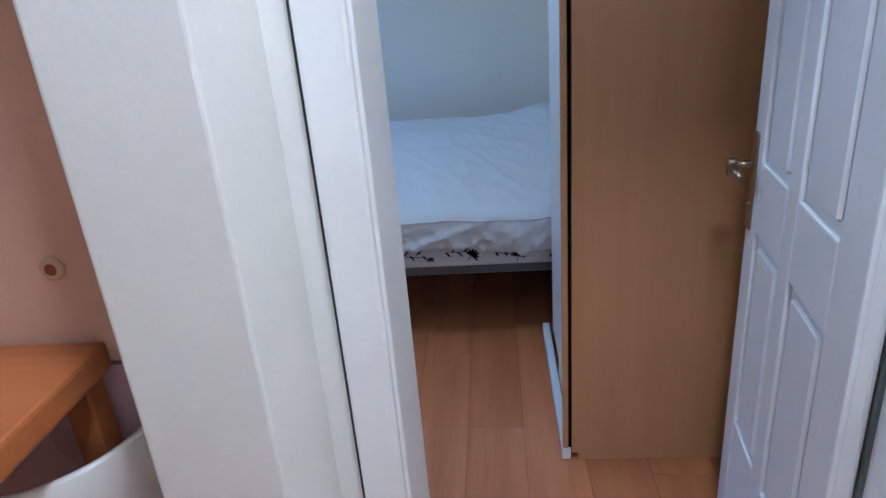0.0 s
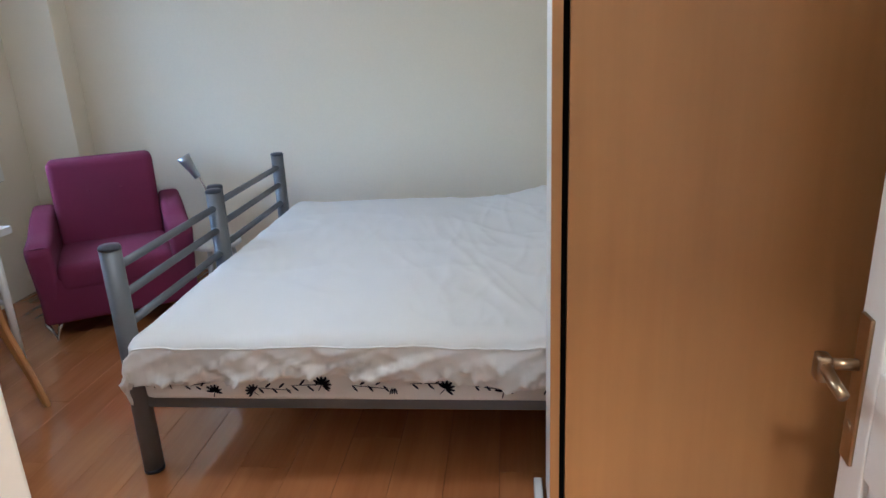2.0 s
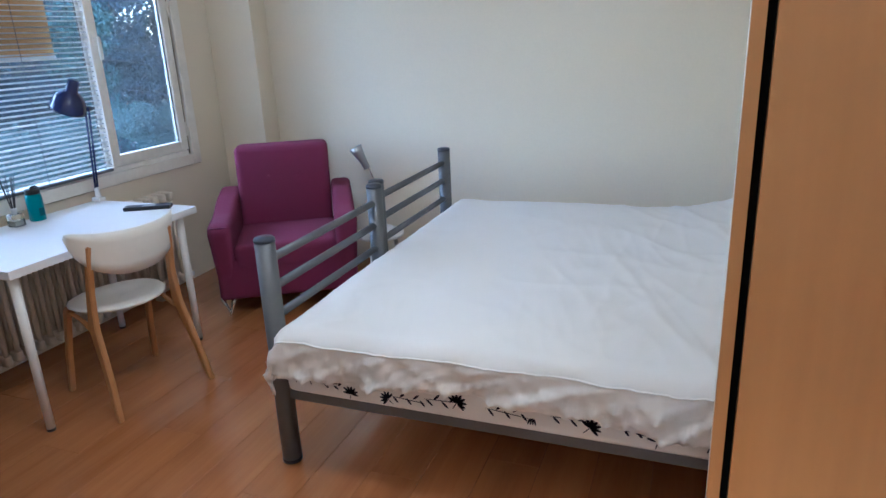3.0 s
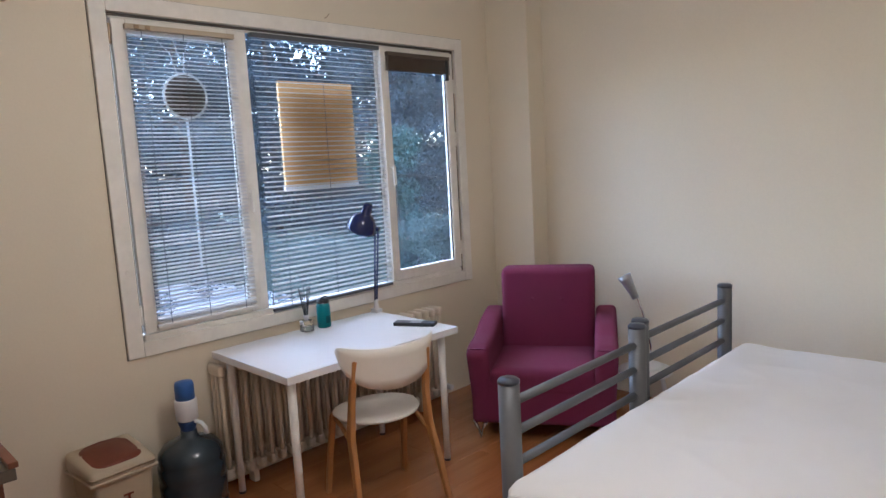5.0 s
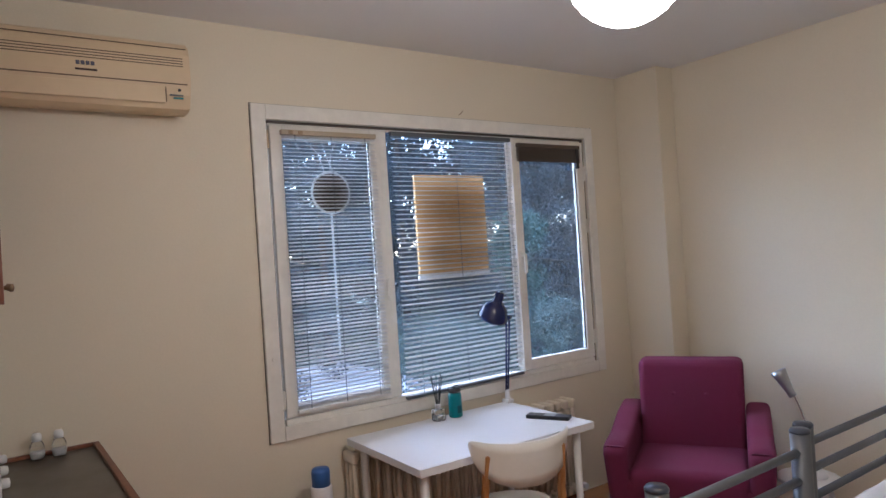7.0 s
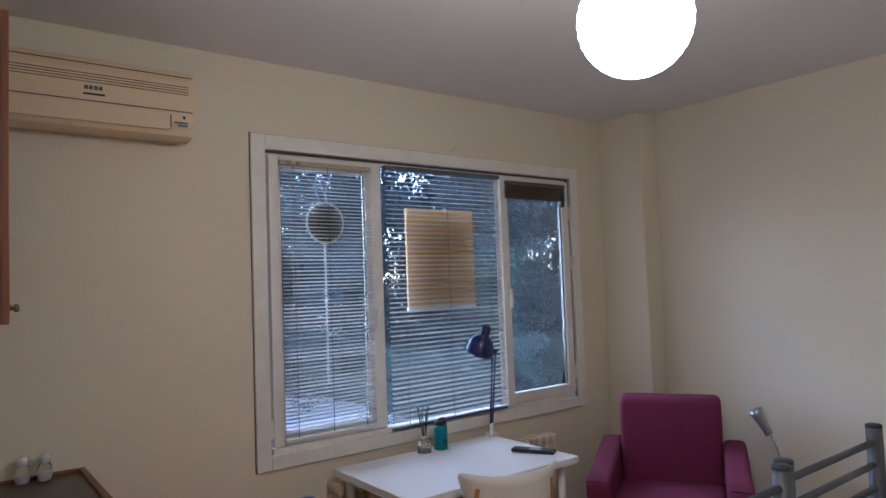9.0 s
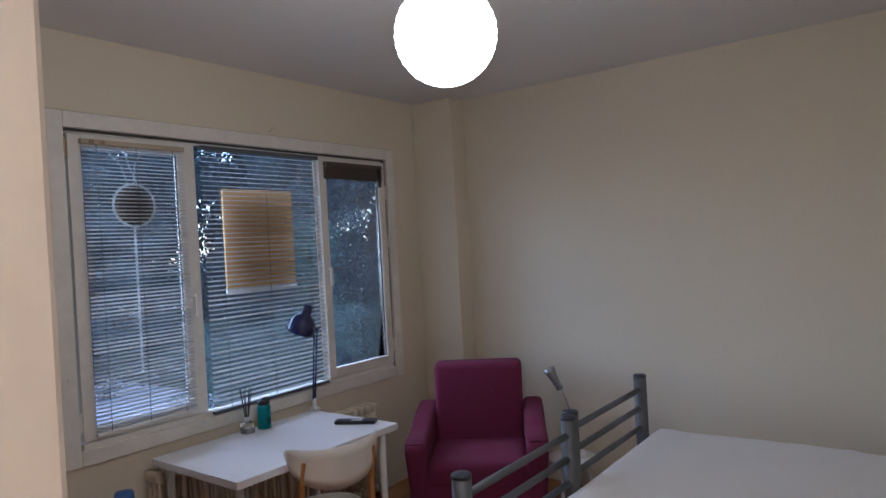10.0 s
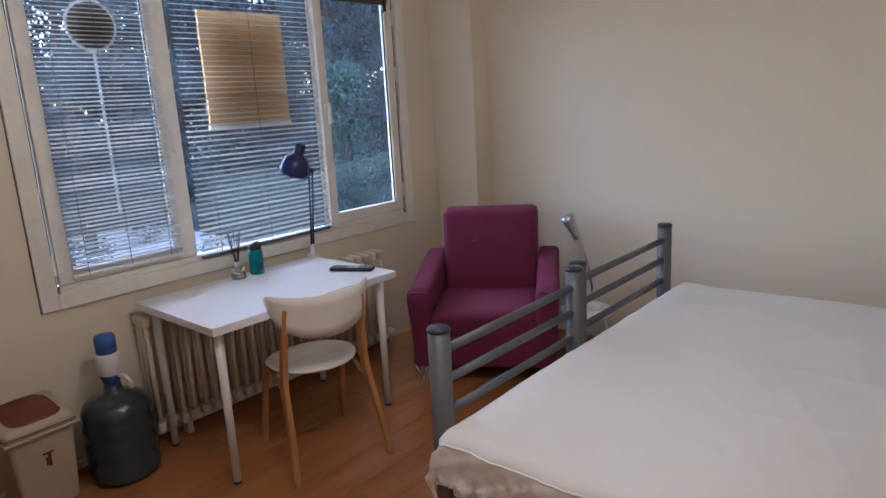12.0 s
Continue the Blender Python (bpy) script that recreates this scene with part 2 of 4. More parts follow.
bm = box(-0.11, -0.16, 0, 0, WY0, CEIL)
box(-0.11, WY1, 0, 0, FAR + 0.15, CEIL, bm=bm)
box(-0.11, WY0, 0, 0, WY1, WZ0, bm=bm)
box(-0.11, WY0, WZ1, 0, WY1, CEIL, bm=bm)
structure("wall_west", bm, PLASTER, "cream painted plaster wall around the window", "wall")
structure("wall_north", box(0, FAR, 0, EAST + 0.15, FAR + 0.15, CEIL), PLASTER, "cream painted plaster wall behind the bed", "wall")
structure("wall_east", box(EAST, -2.45, 0, EAST + 0.15, FAR, CEIL), PLASTER, "cream painted plaster wall behind the wardrobe", "wall")
structure("corner_column", box(0.0, 3.866, 0, 0.358, FAR, CEIL, 0.006), PLASTER, "cream plastered column in the corner behind the armchair", "column")
JL, JR = 2.925, 3.628                                 # the doorway's clear sides
bm = box(0.0, -0.16, 0, 2.70, -0.08, CEIL)
box(2.70, -0.16, 0, JL - 0.03, -0.012, CEIL, bm=bm)
box(JL - 0.03, -0.16, 2.08, JR + 0.03, -0.012, CEIL, bm=bm)
box(JR + 0.03, -0.16, 0, EAST, -0.012, CEIL, bm=bm)
structure("wall_south", bm, HALL_PAINT, "cream painted wall with the doorway in it", "wall")
structure("ceiling", box(-0.25, -2.45, CEIL, EAST + 0.15, FAR + 0.15, CEIL + 0.15), CEILING, "plain off-white ceiling", "ceiling")
structure("subfloor", box(-0.25, -2.45, -0.15, EAST + 0.15, FAR + 0.15, -0.012), JOINT, "dark base under the laminate boards", "floor")
structure("hall_pier", box(2.685, -0.345, 0, 2.825, -0.16, CEIL, 0.004), HALL_PAINT, "white painted end of the partition beside the doorway", "wall")
structure("hall_partition", box(2.685, -2.3, 0, 2.825, -1.45, CEIL), HALL_PAINT, "white painted partition of the hall", "wall")
structure("hall_wall_back", box(0.4, -2.45, 0, EAST, -2.3, CEIL), HALL_PAINT, "white painted wall at the end of the hall", "wall")
structure("dining_wall_west", box(0.4, -2.3, 0, 0.55, -0.16, CEIL), ORANGE_WALL, "warm painted wall of the dining nook", "wall")
structure("dining_wall", box(0.55, -0.175, 1.064, 2.68, -0.163, CEIL), ORANGE_WALL, "warm painted wall above the tiled part", "wall")
for z0, z1 in ((0.0, 0.263), (0.267, 0.53), (0.534, 0.797), (0.801, 1.06)):
    for k in range(6):
        structure("wall_tile", box(1.45 + 0.205 * k, -0.178, z0, 1.65 + 0.205 * k, -0.163, z1, 0.002, 1), PINK_TILE, "glazed pink wall tile in the dining nook", "tile")
structure("door_lintel_face", box(2.826, -0.172, 2.16, EAST, -0.16, CEIL), HALL_PAINT, "white painted strip over the door frame", "wall")

# floor boards, 0.195 wide and 1.2 long, running away from the door
boards = tagged(new("floor"), "glossy reddish-brown laminate floor boards", "floor", kind="structure")
rng = random.Random(3)
board_mesh = {}
def board(x0, x1, y0, y1, mat, holder):
    key = (round(x1 - x0, 3), round(y1 - y0, 3), mat.name)
    if key not in board_mesh:
        bmb = box(0, 0, -0.012, x1 - x0 - 0.0012, y1 - y0 - 0.0012, 0, 0.0006, 1)
        me = bpy.data.meshes.new("board")
        bmb.to_mesh(me)
        bmb.free()
        me.materials.append(mat)
        board_mesh[key] = me
    ob = new("board", board_mesh[key])
    ob.parent = holder
    ob.matrix_basis = pose(x0, y0, 0)
for i in range(20):
    x0 = i * 0.195
    y0 = -0.16 - (0, 0.45, 0.9, 0.25, 0.7)[i % 5]
    while y0 < FAR:
        a, b = max(y0, -0.16), min(y0 + 1.2, FAR)
        if b - a > 0.02:
            board(x0, x0 + 0.195, a, b, LAMINATE, boards)
        y0 += 1.2
for i in range(18):
    for k in range(2):
        board(0.55 + i * 0.186, 0.55 + (i + 1) * 0.186, -2.3 + k * 1.07, -2.3 + (k + 1) * 1.07, LAMINATE, boards)

# ---- door and its frame ----
frame_bm = box(JL - 0.03, -0.165, 0, JL, 0.003, 2.08, 0.003)
door_frame = tagged(part("door_frame", frame_bm, GLOSS_WHITE), "white gloss painted wooden door frame", "door frame", kind="structure")
part("jamb", box(JR, -0.165, 0, JR + 0.03, -0.008, 2.08, 0.003), GLOSS_WHITE, door_frame)
part("head", box(JL, -0.165, 2.05, JR, -0.008, 2.08, 0.003), GLOSS_WHITE, door_frame)
part("casing", box(JL - 0.062, -0.182, 0, JL - 0.004, -0.165, 2.14, 0.005), GLOSS_WHITE, door_frame)
part("casing", box(JR + 0.004, -0.182, 0, JR + 0.085, -0.165, 2.14, 0.005), GLOSS_WHITE, door_frame)
part("casing", box(JL - 0.062, -0.181, 2.058, JR + 0.085, -0.164, 2.14, 0.005), GLOSS_WHITE, door_frame)
# black strip painted in for the shadow along the casing's edge
part("gap_shade_strip", box(JL - 0.069, -0.164, 0, JL - 0.0625, -0.1605, 2.14), BLACK, door_frame, "black strip painted as the shadow line beside the casing")
part("seal", box(JR - 0.007, -0.022, 0, JR, -0.014, 2.05), material("rubber_seal", (0.09, 0.10, 0.085), 0.7), door_frame, "dark green rubber door seal")

DOOR_W, DOOR_H, DOOR_T = 0.655, 2.03, 0.04
door = thing("door_1", "white panelled wooden door standing open", "door", (JR - 0.041, 0.004, 0.008), -6.4, kind="structure")
def door_face():
    """The leaf, its length along local y, with recessed panels that have raised fields."""
    bm = box(0.011, 0, 0, DOOR_T - 0.011, DOOR_W, DOOR_H)
    cols = ((0.115, 0.318), (0.385, 0.575))
    rows = ((0.36, 0.885), (1.05, 1.90))
    ys = [0, cols[0][0], cols[0][1], cols[1][0], cols[1][1], DOOR_W]
    zs = [0, rows[0][0], rows[0][1], rows[1][0], rows[1][1], DOOR_H]
    for side in (0, 1):
        a, b = (0, 0.0125) if side == 0 else (DOOR_T - 0.0125, DOOR_T)
        for i in (0, 2, 4):
            box(a, ys[i], 0, b, ys[i + 1], DOOR_H, 0.005, 2, bm=bm)
        for i in (1, 3):
            for k in (0, 2, 4):
                box(a, ys[i], zs[k], b, ys[i + 1], zs[k + 1], 0.005, 2, bm=bm)
        for y0, y1 in cols:
            for z0, z1 in rows:
                box(a + 0.002, y0 + 0.022, z0 + 0.022, b - 0.002 if side else b + 0.004, y1 - 0.022, z1 - 0.022, 0.0075, 1, bm=bm)
    return bm
part("leaf", door_face(), DOOR_WHITE, door)
part("handle_plate", box(-0.006, DOOR_W - 0.046, 0.877, 0.001, DOOR_W - 0.010, 1.108, 0.003), BRASS, door, "aged brass handle plate")
HY = DOOR_W - 0.028
lever = rod((0, HY, 1.033), (-0.046, HY, 1.033), 0.0085)
tube([(-0.044, HY + 0.004, 1.033), (-0.052, HY - 0.018, 1.033), (-0.053, HY - 0.055, 1.030), (-0.049, HY - 0.078, 1.024)], 0.0085, bm=lever)
box(-0.062, HY - 0.016, 1.008, -0.042, HY + 0.012, 1.048, 0.006, bm=lever)
part("handle", lever, BRASS, door, "aged brass lever handle", True)
part("lock", rod((-0.009, HY, 0.935), (0, HY, 0.935), 0.010), BRASS, door)
for z in (0.25, 1.75):
    part("hinge", rod((DOOR_T, -0.004, z - 0.05), (DOOR_T, -0.004, z + 0.05), 0.008, seg=12), BRASS, door, "brass hinge")

# ---- wardrobe ----
wardrobe = thing("wardrobe", "tall beech-effect sliding-door wardrobe", "wardrobe", (0, 0, 0))
WH = 1.90
part("side_panel", box(3.268, 0.862, 0.03, 3.86, 0.88, WH - 0.02, 0.001), BEECH, wardrobe)
part("side_panel", box(3.287, 1.652, 0.03, 3.86, 1.67, WH - 0.02, 0.001), BEECH, wardrobe)
part("back_panel", box(3.85, 0.88, 0.03, 3.858, 1.652, WH - 0.02), BEECH, wardrobe)
part("top_panel", box(3.222, 0.858, WH - 0.02, 3.86, 1.674, WH + 0.004, 0.002), BEECH, wardrobe)
part("plinth", box(3.29, 0.866, 0.0, 3.84, 1.666, 0.03), BEECH, wardrobe)
part("fascia", box(3.224, 0.866, WH - 0.135, 3.2395, 1.67, WH - 0.021, 0.002), BEECH, wardrobe)
for z in (WH - 0.012, WH - 0.004):
    part("screw_cap", rod((3.2185, 0.868, z - 0.004), (3.2225, 0.868, z - 0.004), 0.0035, seg=10), BLACK, wardrobe)
part("bottom_rail", box(3.238, 0.868, 0.0, 3.266, 1.70, 0.045, 0.004), WHITE_MELAMINE, wardrobe, "white sliding rail")
for y0, y1, x0 in ((0.8835, 1.29, 3.2675), (1.262, 1.650, 3.2770)):
    wd = part("door", box(x0, y0, 0.05, x0 + 0.009, y1, WH - 0.05, 0.002), WHITE_MELAMINE, wardrobe, "pale grey sliding door")
part("pilaster", box(3.240, 0.8675, 0.046, 3.257, 0.885, WH - 0.021), BEECH, wardrobe)
# near-black filler strip stands in for the shade inside the track gap
part("track_shade_strip", box(3.2575, 0.872, 0.046, 3.2675, 0.883, WH - 0.021), material("gap_shadow", (0.004, 0.004, 0.004), 0.9, spec=0.0), wardrobe, "black strip painted as the shade in the gap behind the doors")

# ---- window ----
window = thing("window_1", "white painted three-part window with worn frame", "window", (0, 0, 0), kind="structure")
def casing(y0, z0, y1, z1):
    return part("casing", box(-0.002, y0, z0, 0.018, y1, z1, 0.004), WINDOW_PAINT, window)
casing(1.222, 0.765, 1.295, 2.41)
casing(3.515, 0.765, 3.587, 2.41)
casing(1.2955, 2.335, 3.5145, 2.41)
casing(1.2955, 0.765, 3.5145, 0.835)
# dark strips round casing and frame put the gaps' shade into colour
DARK_EDGE = material("dark_edge", (0.10, 0.085, 0.07), 0.8, vary=0.3, grain=30)
for y0, z0, y1, z1 in ((1.2185, 0.7615, 1.2225, 2.4135), (3.5865, 0.7615, 3.5905, 2.4135), (1.2225, 2.4095, 3.5865, 2.4135), (1.2225, 0.7615, 3.5865, 0.7655)):
    part("casing_shade_strip", box(0.0, y0, z0, 0.004, y1, z1), DARK_EDGE, window, "dark strip painted as the shadow gap round the casing")
for y0, z0, y1, z1 in ((1.2955, 0.8355, 1.306, 2.3345), (1.306, 2.324, 3.504, 2.3345), (3.504, 0.8355, 3.5145, 2.3345)):
    part("frame_shade_strip", box(-0.03, y0, z0, -0.008, y1, z1), DARK_EDGE, window)
FX0, FX1 = -0.050, -0.022
def bar(name, y0, z0, y1, z1, x0=FX0, x1=FX1, bevel=0.005, mat=WINDOW_PAINT, label=""):
    return part(name, box(x0, y0, z0, x1, y1, z1, bevel), mat, window, label)
bar("frame", 1.287, 0.827, 1.312, 2.343)
bar("frame", 3.498, 0.827, 3.523, 2.343)
bar("frame", 1.3125, 2.315, 3.4975, 2.343)
bar("sill", 1.3125, 0.827, 3.4975, 0.862, -0.06, 0.0)
bar("mullion", 1.935, 0.8625, 1.985, 2.3145)
bar("mullion", 2.845, 0.8625, 2.8615, 2.3145)
def sash(y0, z0, y1, z1, w, proud):
    x1 = FX1 + proud
    bar("sash", y0, z0, y0 + w, z1, x1 - 0.042, x1)
    bar("sash", y1 - w, z0, y1, z1, x1 - 0.042, x1)
    bar("sash", y0 + w + 0.0005, z1 - w, y1 - w - 0.0005, z1, x1 - 0.043, x1)
    bar("sash", y0 + w + 0.0005, z0, y1 - w - 0.0005, z0 + w, x1 - 0.043, x1)
sash(1.316, 0.866, 1.932, 2.311, 0.062, 0.022)
sash(2.862, 0.866, 3.494, 2.311, 0.062, 0.03)
for y0, y1, z0, z1, x in ((1.378, 1.87, 0.928, 2.249, -0.022), (1.985, 2.845, 0.862, 2.315, -0.042), (2.924, 3.432, 0.928, 2.249, -0.014)):
    pane = part("pane", box(x - 0.002, y0, z0, x + 0.002, y1, z1), PANE, window)
    bead = box(x + 0.002, y0, z0, x + 0.008, y0 + 0.006, z1)
    box(x + 0.002, y1 - 0.006, z0, x + 0.008, y1, z1, bm=bead)
    part("gasket", bead, DARK_EDGE, window, "dark gasket beside the glass")
    pane.visible_shadow = False
for y, z in ((1.914, 1.50), (2.893, 1.58)):
    hb = box(0.008, y - 0.013, z - 0.035, 0.016, y + 0.013, z + 0.035, 0.004)
    rod((0.012, y, z), (0.045, y, z), 0.008, bm=hb)
    box(0.036, y - 0.01, z - 0.11, 0.05, y + 0.01, z + 0.012, 0.005, bm=hb)
    part("handle", hb, WINDOW_PAINT, window, "white window handle")
for y, z in ((1.304, 2.24), (1.304, 0.96), (3.508, 2.1), (3.508, 1.75), (3.508, 1.0)):
    part("hinge", rod((0.0, y, z - 0.045), (0.0, y, z + 0.045), 0.008), BRASS if z > 2.2 else WINDOW_PAINT, window)
part("screw_cover", rod((0.016, 1.262, 1.17), (0.024, 1.262, 1.17), 0.012), WINDOW_PAINT, window)

hook = thing("wall_hook", "small bent nail in the wall above the window", "nail", (0.0, 2.48, 2.435))
part("nail", tube([(-0.002, 0, 0), (0.018, 0, 0.002), (0.026, 0.006, 0.012), (0.028, 0.012, 0.022)], 0.002, 6), BRASS, hook)

# board and round vent fixed to the panes
notice = thing("board_on_pane", "tan cardboard panel fixed outside the middle pane", "panel", (-0.075, 0, 0))
part("panel", box(-0.012, 2.185, 1.505, 0.004, 2.69, 2.087, 0.002), CARD, notice)
part("edge_strip", box(-0.014, 2.18, 1.487, 0.006, 2.695, 1.505, 0.002), WHITE_MELAMINE, notice, "white strip along the lower edge")
vent = thing("pane_vent", "round clear vent with a brown core set in the window pane", "vent", (-0.05, 1.648, 1.982))
part("ring", lathe([(0.108, -0.002), (0.112, -0.002), (0.113, 0.003), (0.111, 0.006), (0.108, 0.004)], 36, m=pose(0, 0, 0, 0, 90, 0)), ENAMEL, vent, "pale plastic ring", True)
part("core", lathe([(0.100, -0.004), (0.101, 0.004), (0.07, 0.012), (0.001, 0.014)], 36, m=pose(0, 0, 0, 0, 90, 0)), material("vent_brown", (0.065, 0.045, 0.028), 0.6, vary=0.3, grain=30), vent, "brown core", True)
cordbm = tube([(0.004, -0.03, 0.1), (0.004, -0.06, 0.2), (0.004, -0.14, 0.28)], 0.0015, 6)
tube([(0.004, 0.0, 0.105), (0.004, 0.01, 0.2), (0.004, 0.05, 0.28)], 0.0015, 6, bm=cordbm)
tube([(0.004, 0.02, 0.105), (0.004, -0.02, 0.2), (0.004, -0.04, 0.28)], 0.0015, 6, bm=cordbm)
part("tape", box(-0.008, -0.006, -0.85, -0.006, 0.006, -0.11), PUMP_WHITE, vent, "white tape running down the pane")
part("cord", cordbm, PUMP_WHITE, vent, "thin white pull cords")

# blinds
def blind(y0, y1, ztop, zbot, x, tilt, pitch, wide, drop=0.0, rail=WHITE_METAL, catches=()):
    b = thing("venetian_blind", "pale metal venetian blind lowered over the pane", "blind", (x, 0, 0), group="blinds at the window")
    part("headrail", box(-0.012, y0, ztop, 0.014, y1, ztop + 0.024, 0.002), rail, b, "metal head rail")
    for y in catches:
        part("catch", box(0.012, y, ztop + 0.002, 0.022, y + 0.022, ztop + 0.02, 0.003), BRASS, b, "brown metal catch")
    me = bpy.data.meshes.new("slat")
    own = bmesh.new()
    n = 5
    rows = []
    for i in range(n):
        s = i / (n - 1) - 0.5
        rows.append([own.verts.new((s * wide, y0 + 0.004, 0.0035 * (0.25 - s * s) * 4)), own.verts.new((s * wide, y1 - 0.004, 0.0035 * (0.25 - s * s) * 4))])
    for a, c in zip(rows, rows[1:]):
        own.faces.new((a[0], a[1], c[1], c[0]))
    bmesh.ops.solidify(own, geom=own.faces[:], thickness=0.0004)
    own.to_mesh(me)
    own.free()
    me.materials.append(SLAT)
    count = int((ztop - zbot - 0.02) / pitch)
    r = random.Random(int(y0 * 100))
    for k in range(count):
        s = new("slat", me)
        s.parent = b
        z = ztop - 0.012 - pitch * k
        lean = drop * (k / count) ** 3
        odd = 1.0 if r.random() < 0.05 else 0.12
        s.matrix_basis = pose(0, 0, z, 0, 0, 0) @ pose(0, y0, 0, lean + r.uniform(-0.4, 0.4) * odd, tilt + r.uniform(-4, 4) * odd, 0) @ pose(0, -y0, 0)
    zb = ztop - 0.012 - pitch * count
    part("bottom_rail", box(-0.012, y0 + 0.002, zb - 0.016, 0.012, y1 - 0.002, zb, 0.003), rail if drop else WHITE_METAL, b, "", False, pose(0, y0, zb, drop, 0, 0) @ pose(0, -y0, -zb))
    for f in (0.13, 0.5, 0.87):
        y = y0 + (y1 - y0) * f
        part("ladder_cord", box(0.0125, y - 0.0015, zb, 0.0135, y + 0.0015, ztop), STEEL_GREY, b)
    return b
blind(1.364, 1.892, 2.262, 0.885, 0.021, 17, 0.0187, 0.023, 0.0, BIN_CREAM, (1.40, 1.45))
blind(1.99, 2.842, 2.285, 0.825, 0.014, 15, 0.0262, 0.026, 0.5, STEEL_GREY)
raised = thing("raised_blind", "dark brown blind drawn up under its head rail", "blind", (0.022, 0, 0), group="blinds at the window")
for k in range(14):
    part("slat", box(-0.013, 2.90, 2.17 + 0.006 * k, 0.013, 3.44, 2.1735 + 0.006 * k), BROWN_SLAT, raised)
part("headrail", box(-0.014, 2.90, 2.256, 0.015, 3.44, 2.282, 0.002), BROWN_SLAT, raised)
part("cord_lock", box(-0.01, 3.40, 2.13, 0.018, 3.425, 2.26, 0.004), BLACK, raised)

# ---- radiator ----
radiator = thing("radiator", "cream painted column radiator under the window", "radiator", (0.085, 0, 0))
def section():
    bm = bmesh.new()
    for dx in (-0.042, 0.0, 0.042):
        rod((dx, 0, 0.10), (dx, 0, 0.63), 0.0125, seg=10, bm=bm)
    for z in (0.10, 0.635):
        box(-0.062, -0.019, z - 0.028, 0.062, 0.019, z + 0.028, 0.018, 3, bm=bm)
    return bm
sec_mesh = None
for k in range(26):
    y = 1.60 + k * 0.061
    if sec_mesh is None:
        first = part("section", section(), RADIATOR_PAINT, radiator, "", True, pose(0, y, 0))
        sec_mesh = first.data
    else:
        s = new("section", sec_mesh)
        s.parent = radiator
        s.matrix_basis = pose(0, y, 0)
for z in (0.10, 0.635):
    part("header", rod((0, 1.585, z), (0, 3.14, z), 0.017, seg=10), RADIATOR_PAINT, radiator)
part("valve", rod((0, 3.14, 0.10), (0, 3.22, 0.10), 0.014), BRASS, radiator)
part("valve_knob", rod((0.0, 3.195, 0.10), (0.06, 3.195, 0.10), 0.02, 0.017), PUMP_WHITE, radiator)
part("pipe", tube([(0, 3.21, 0.10), (-0.04, 3.24, 0.10), (-0.05, 3.25, 0.06), (-0.05, 3.25, 0)], 0.009), RADIATOR_PAINT, radiator)
for y in (1.75, 2.95):
    part("foot", box(-0.03, y - 0.015, 0, 0.03, y + 0.015, 0.085, 0.004), RADIATOR_PAINT, radiator)
pipe = thing("heating_pipe", "cream painted heating pipe along the wall", "pipe", (0.03, 0, 0.045))
part("run", rod((0, 0.5, 0), (0, 1.58, 0), 0.011, seg=12), RADIATOR_PAINT, pipe)
for y in (0.6, 1.1, 1.5):
    part("clip", box(-0.03, y - 0.008, -0.045, 0.013, y + 0.008, 0.014, 0.002), RADIATOR_PAINT, pipe)

# ---- air conditioner ----
ac = thing("air_conditioner", "aged cream split air conditioner on the wall", "air conditioner", (0, 0, 0.045))
def ac_shell():
    own = bmesh.new()
    prof = [(0.0, 2.285), (0.075, 2.262), (0.13, 2.262), (0.165, 2.275), (0.19, 2.33), (0.20, 2.40), (0.20, 2.50), (0.185, 2.545), (0.17, 2.555), (0.0, 2.555)]
    ends = [[own.verts.new((x, y, z)) for x, z in prof] for y in (0.10, 0.905)]
    for i in range(len(prof)):
        j = (i + 1) % len(prof)
        own.faces.new((ends[0][i], ends[0][j], ends[1][j], ends[1][i]))
    own.faces.new(ends[0])
    own.faces.new(ends[1][::-1])
    bmesh.ops.bevel(own, geom=[e for e in own.edges if abs(e.verts[0].co.y - e.verts[1].co.y) < 1e-5], offset=0.008, segments=2, affect='EDGES')
    return own
part("body", ac_shell(), AC_CREAM, ac)
# slots, joints and flap gap: surface strips coloured dark as their shade
for k in range(4):
    part("grille_slot", box(0.196, 0.14, 2.482 - 0.011 * k, 0.202, 0.875, 2.4855 - 0.011 * k), AC_DARK, ac)
part("panel_joint", box(0.195, 0.115, 2.525, 0.2005, 0.89, 2.528), AC_DARK, ac)
part("panel_joint", box(0.195, 0.115, 2.373, 0.201, 0.89, 2.377), AC_DARK, ac)
part("louvre", box(0.176, 0.125, 2.293, 0.196, 0.80, 2.36, 0.004), AC_CREAM, ac, "cream outlet flap", m=pose(0, 0, 0))
part("flap_gap", box(0.17, 0.80, 2.30, 0.197, 0.804, 2.36), AC_DARK, ac)
part("display", box(0.190, 0.852, 2.345, 0.199, 0.862, 2.356, 0.001), BLACK, ac, "small dark sensor window")
for z, w in ((2.328, 0.055), (2.316, 0.04)):
    part("label_bar", box(0.186, 0.872 - w, z - 0.003, 0.1965, 0.872, z + 0.003, 0.001), TEAL if w < 0.05 else STEEL_GREY, ac, "small printed label")
BADGE = material("badge_blue", (0.09, 0.09, 0.13), 0.4)
for k in range(4):
    part("badge", box(0.199, 0.47 + 0.0175 * k, 2.420, 0.2022, 0.484 + 0.0175 * k, 2.436, 0.001), BADGE, ac, "small dark badge block")
part("badge_strip", box(0.199, 0.466, 2.398, 0.2025, 0.545, 2.406, 0.001), material("badge_strip", (0.03, 0.008, 0.008), 0.3), ac)

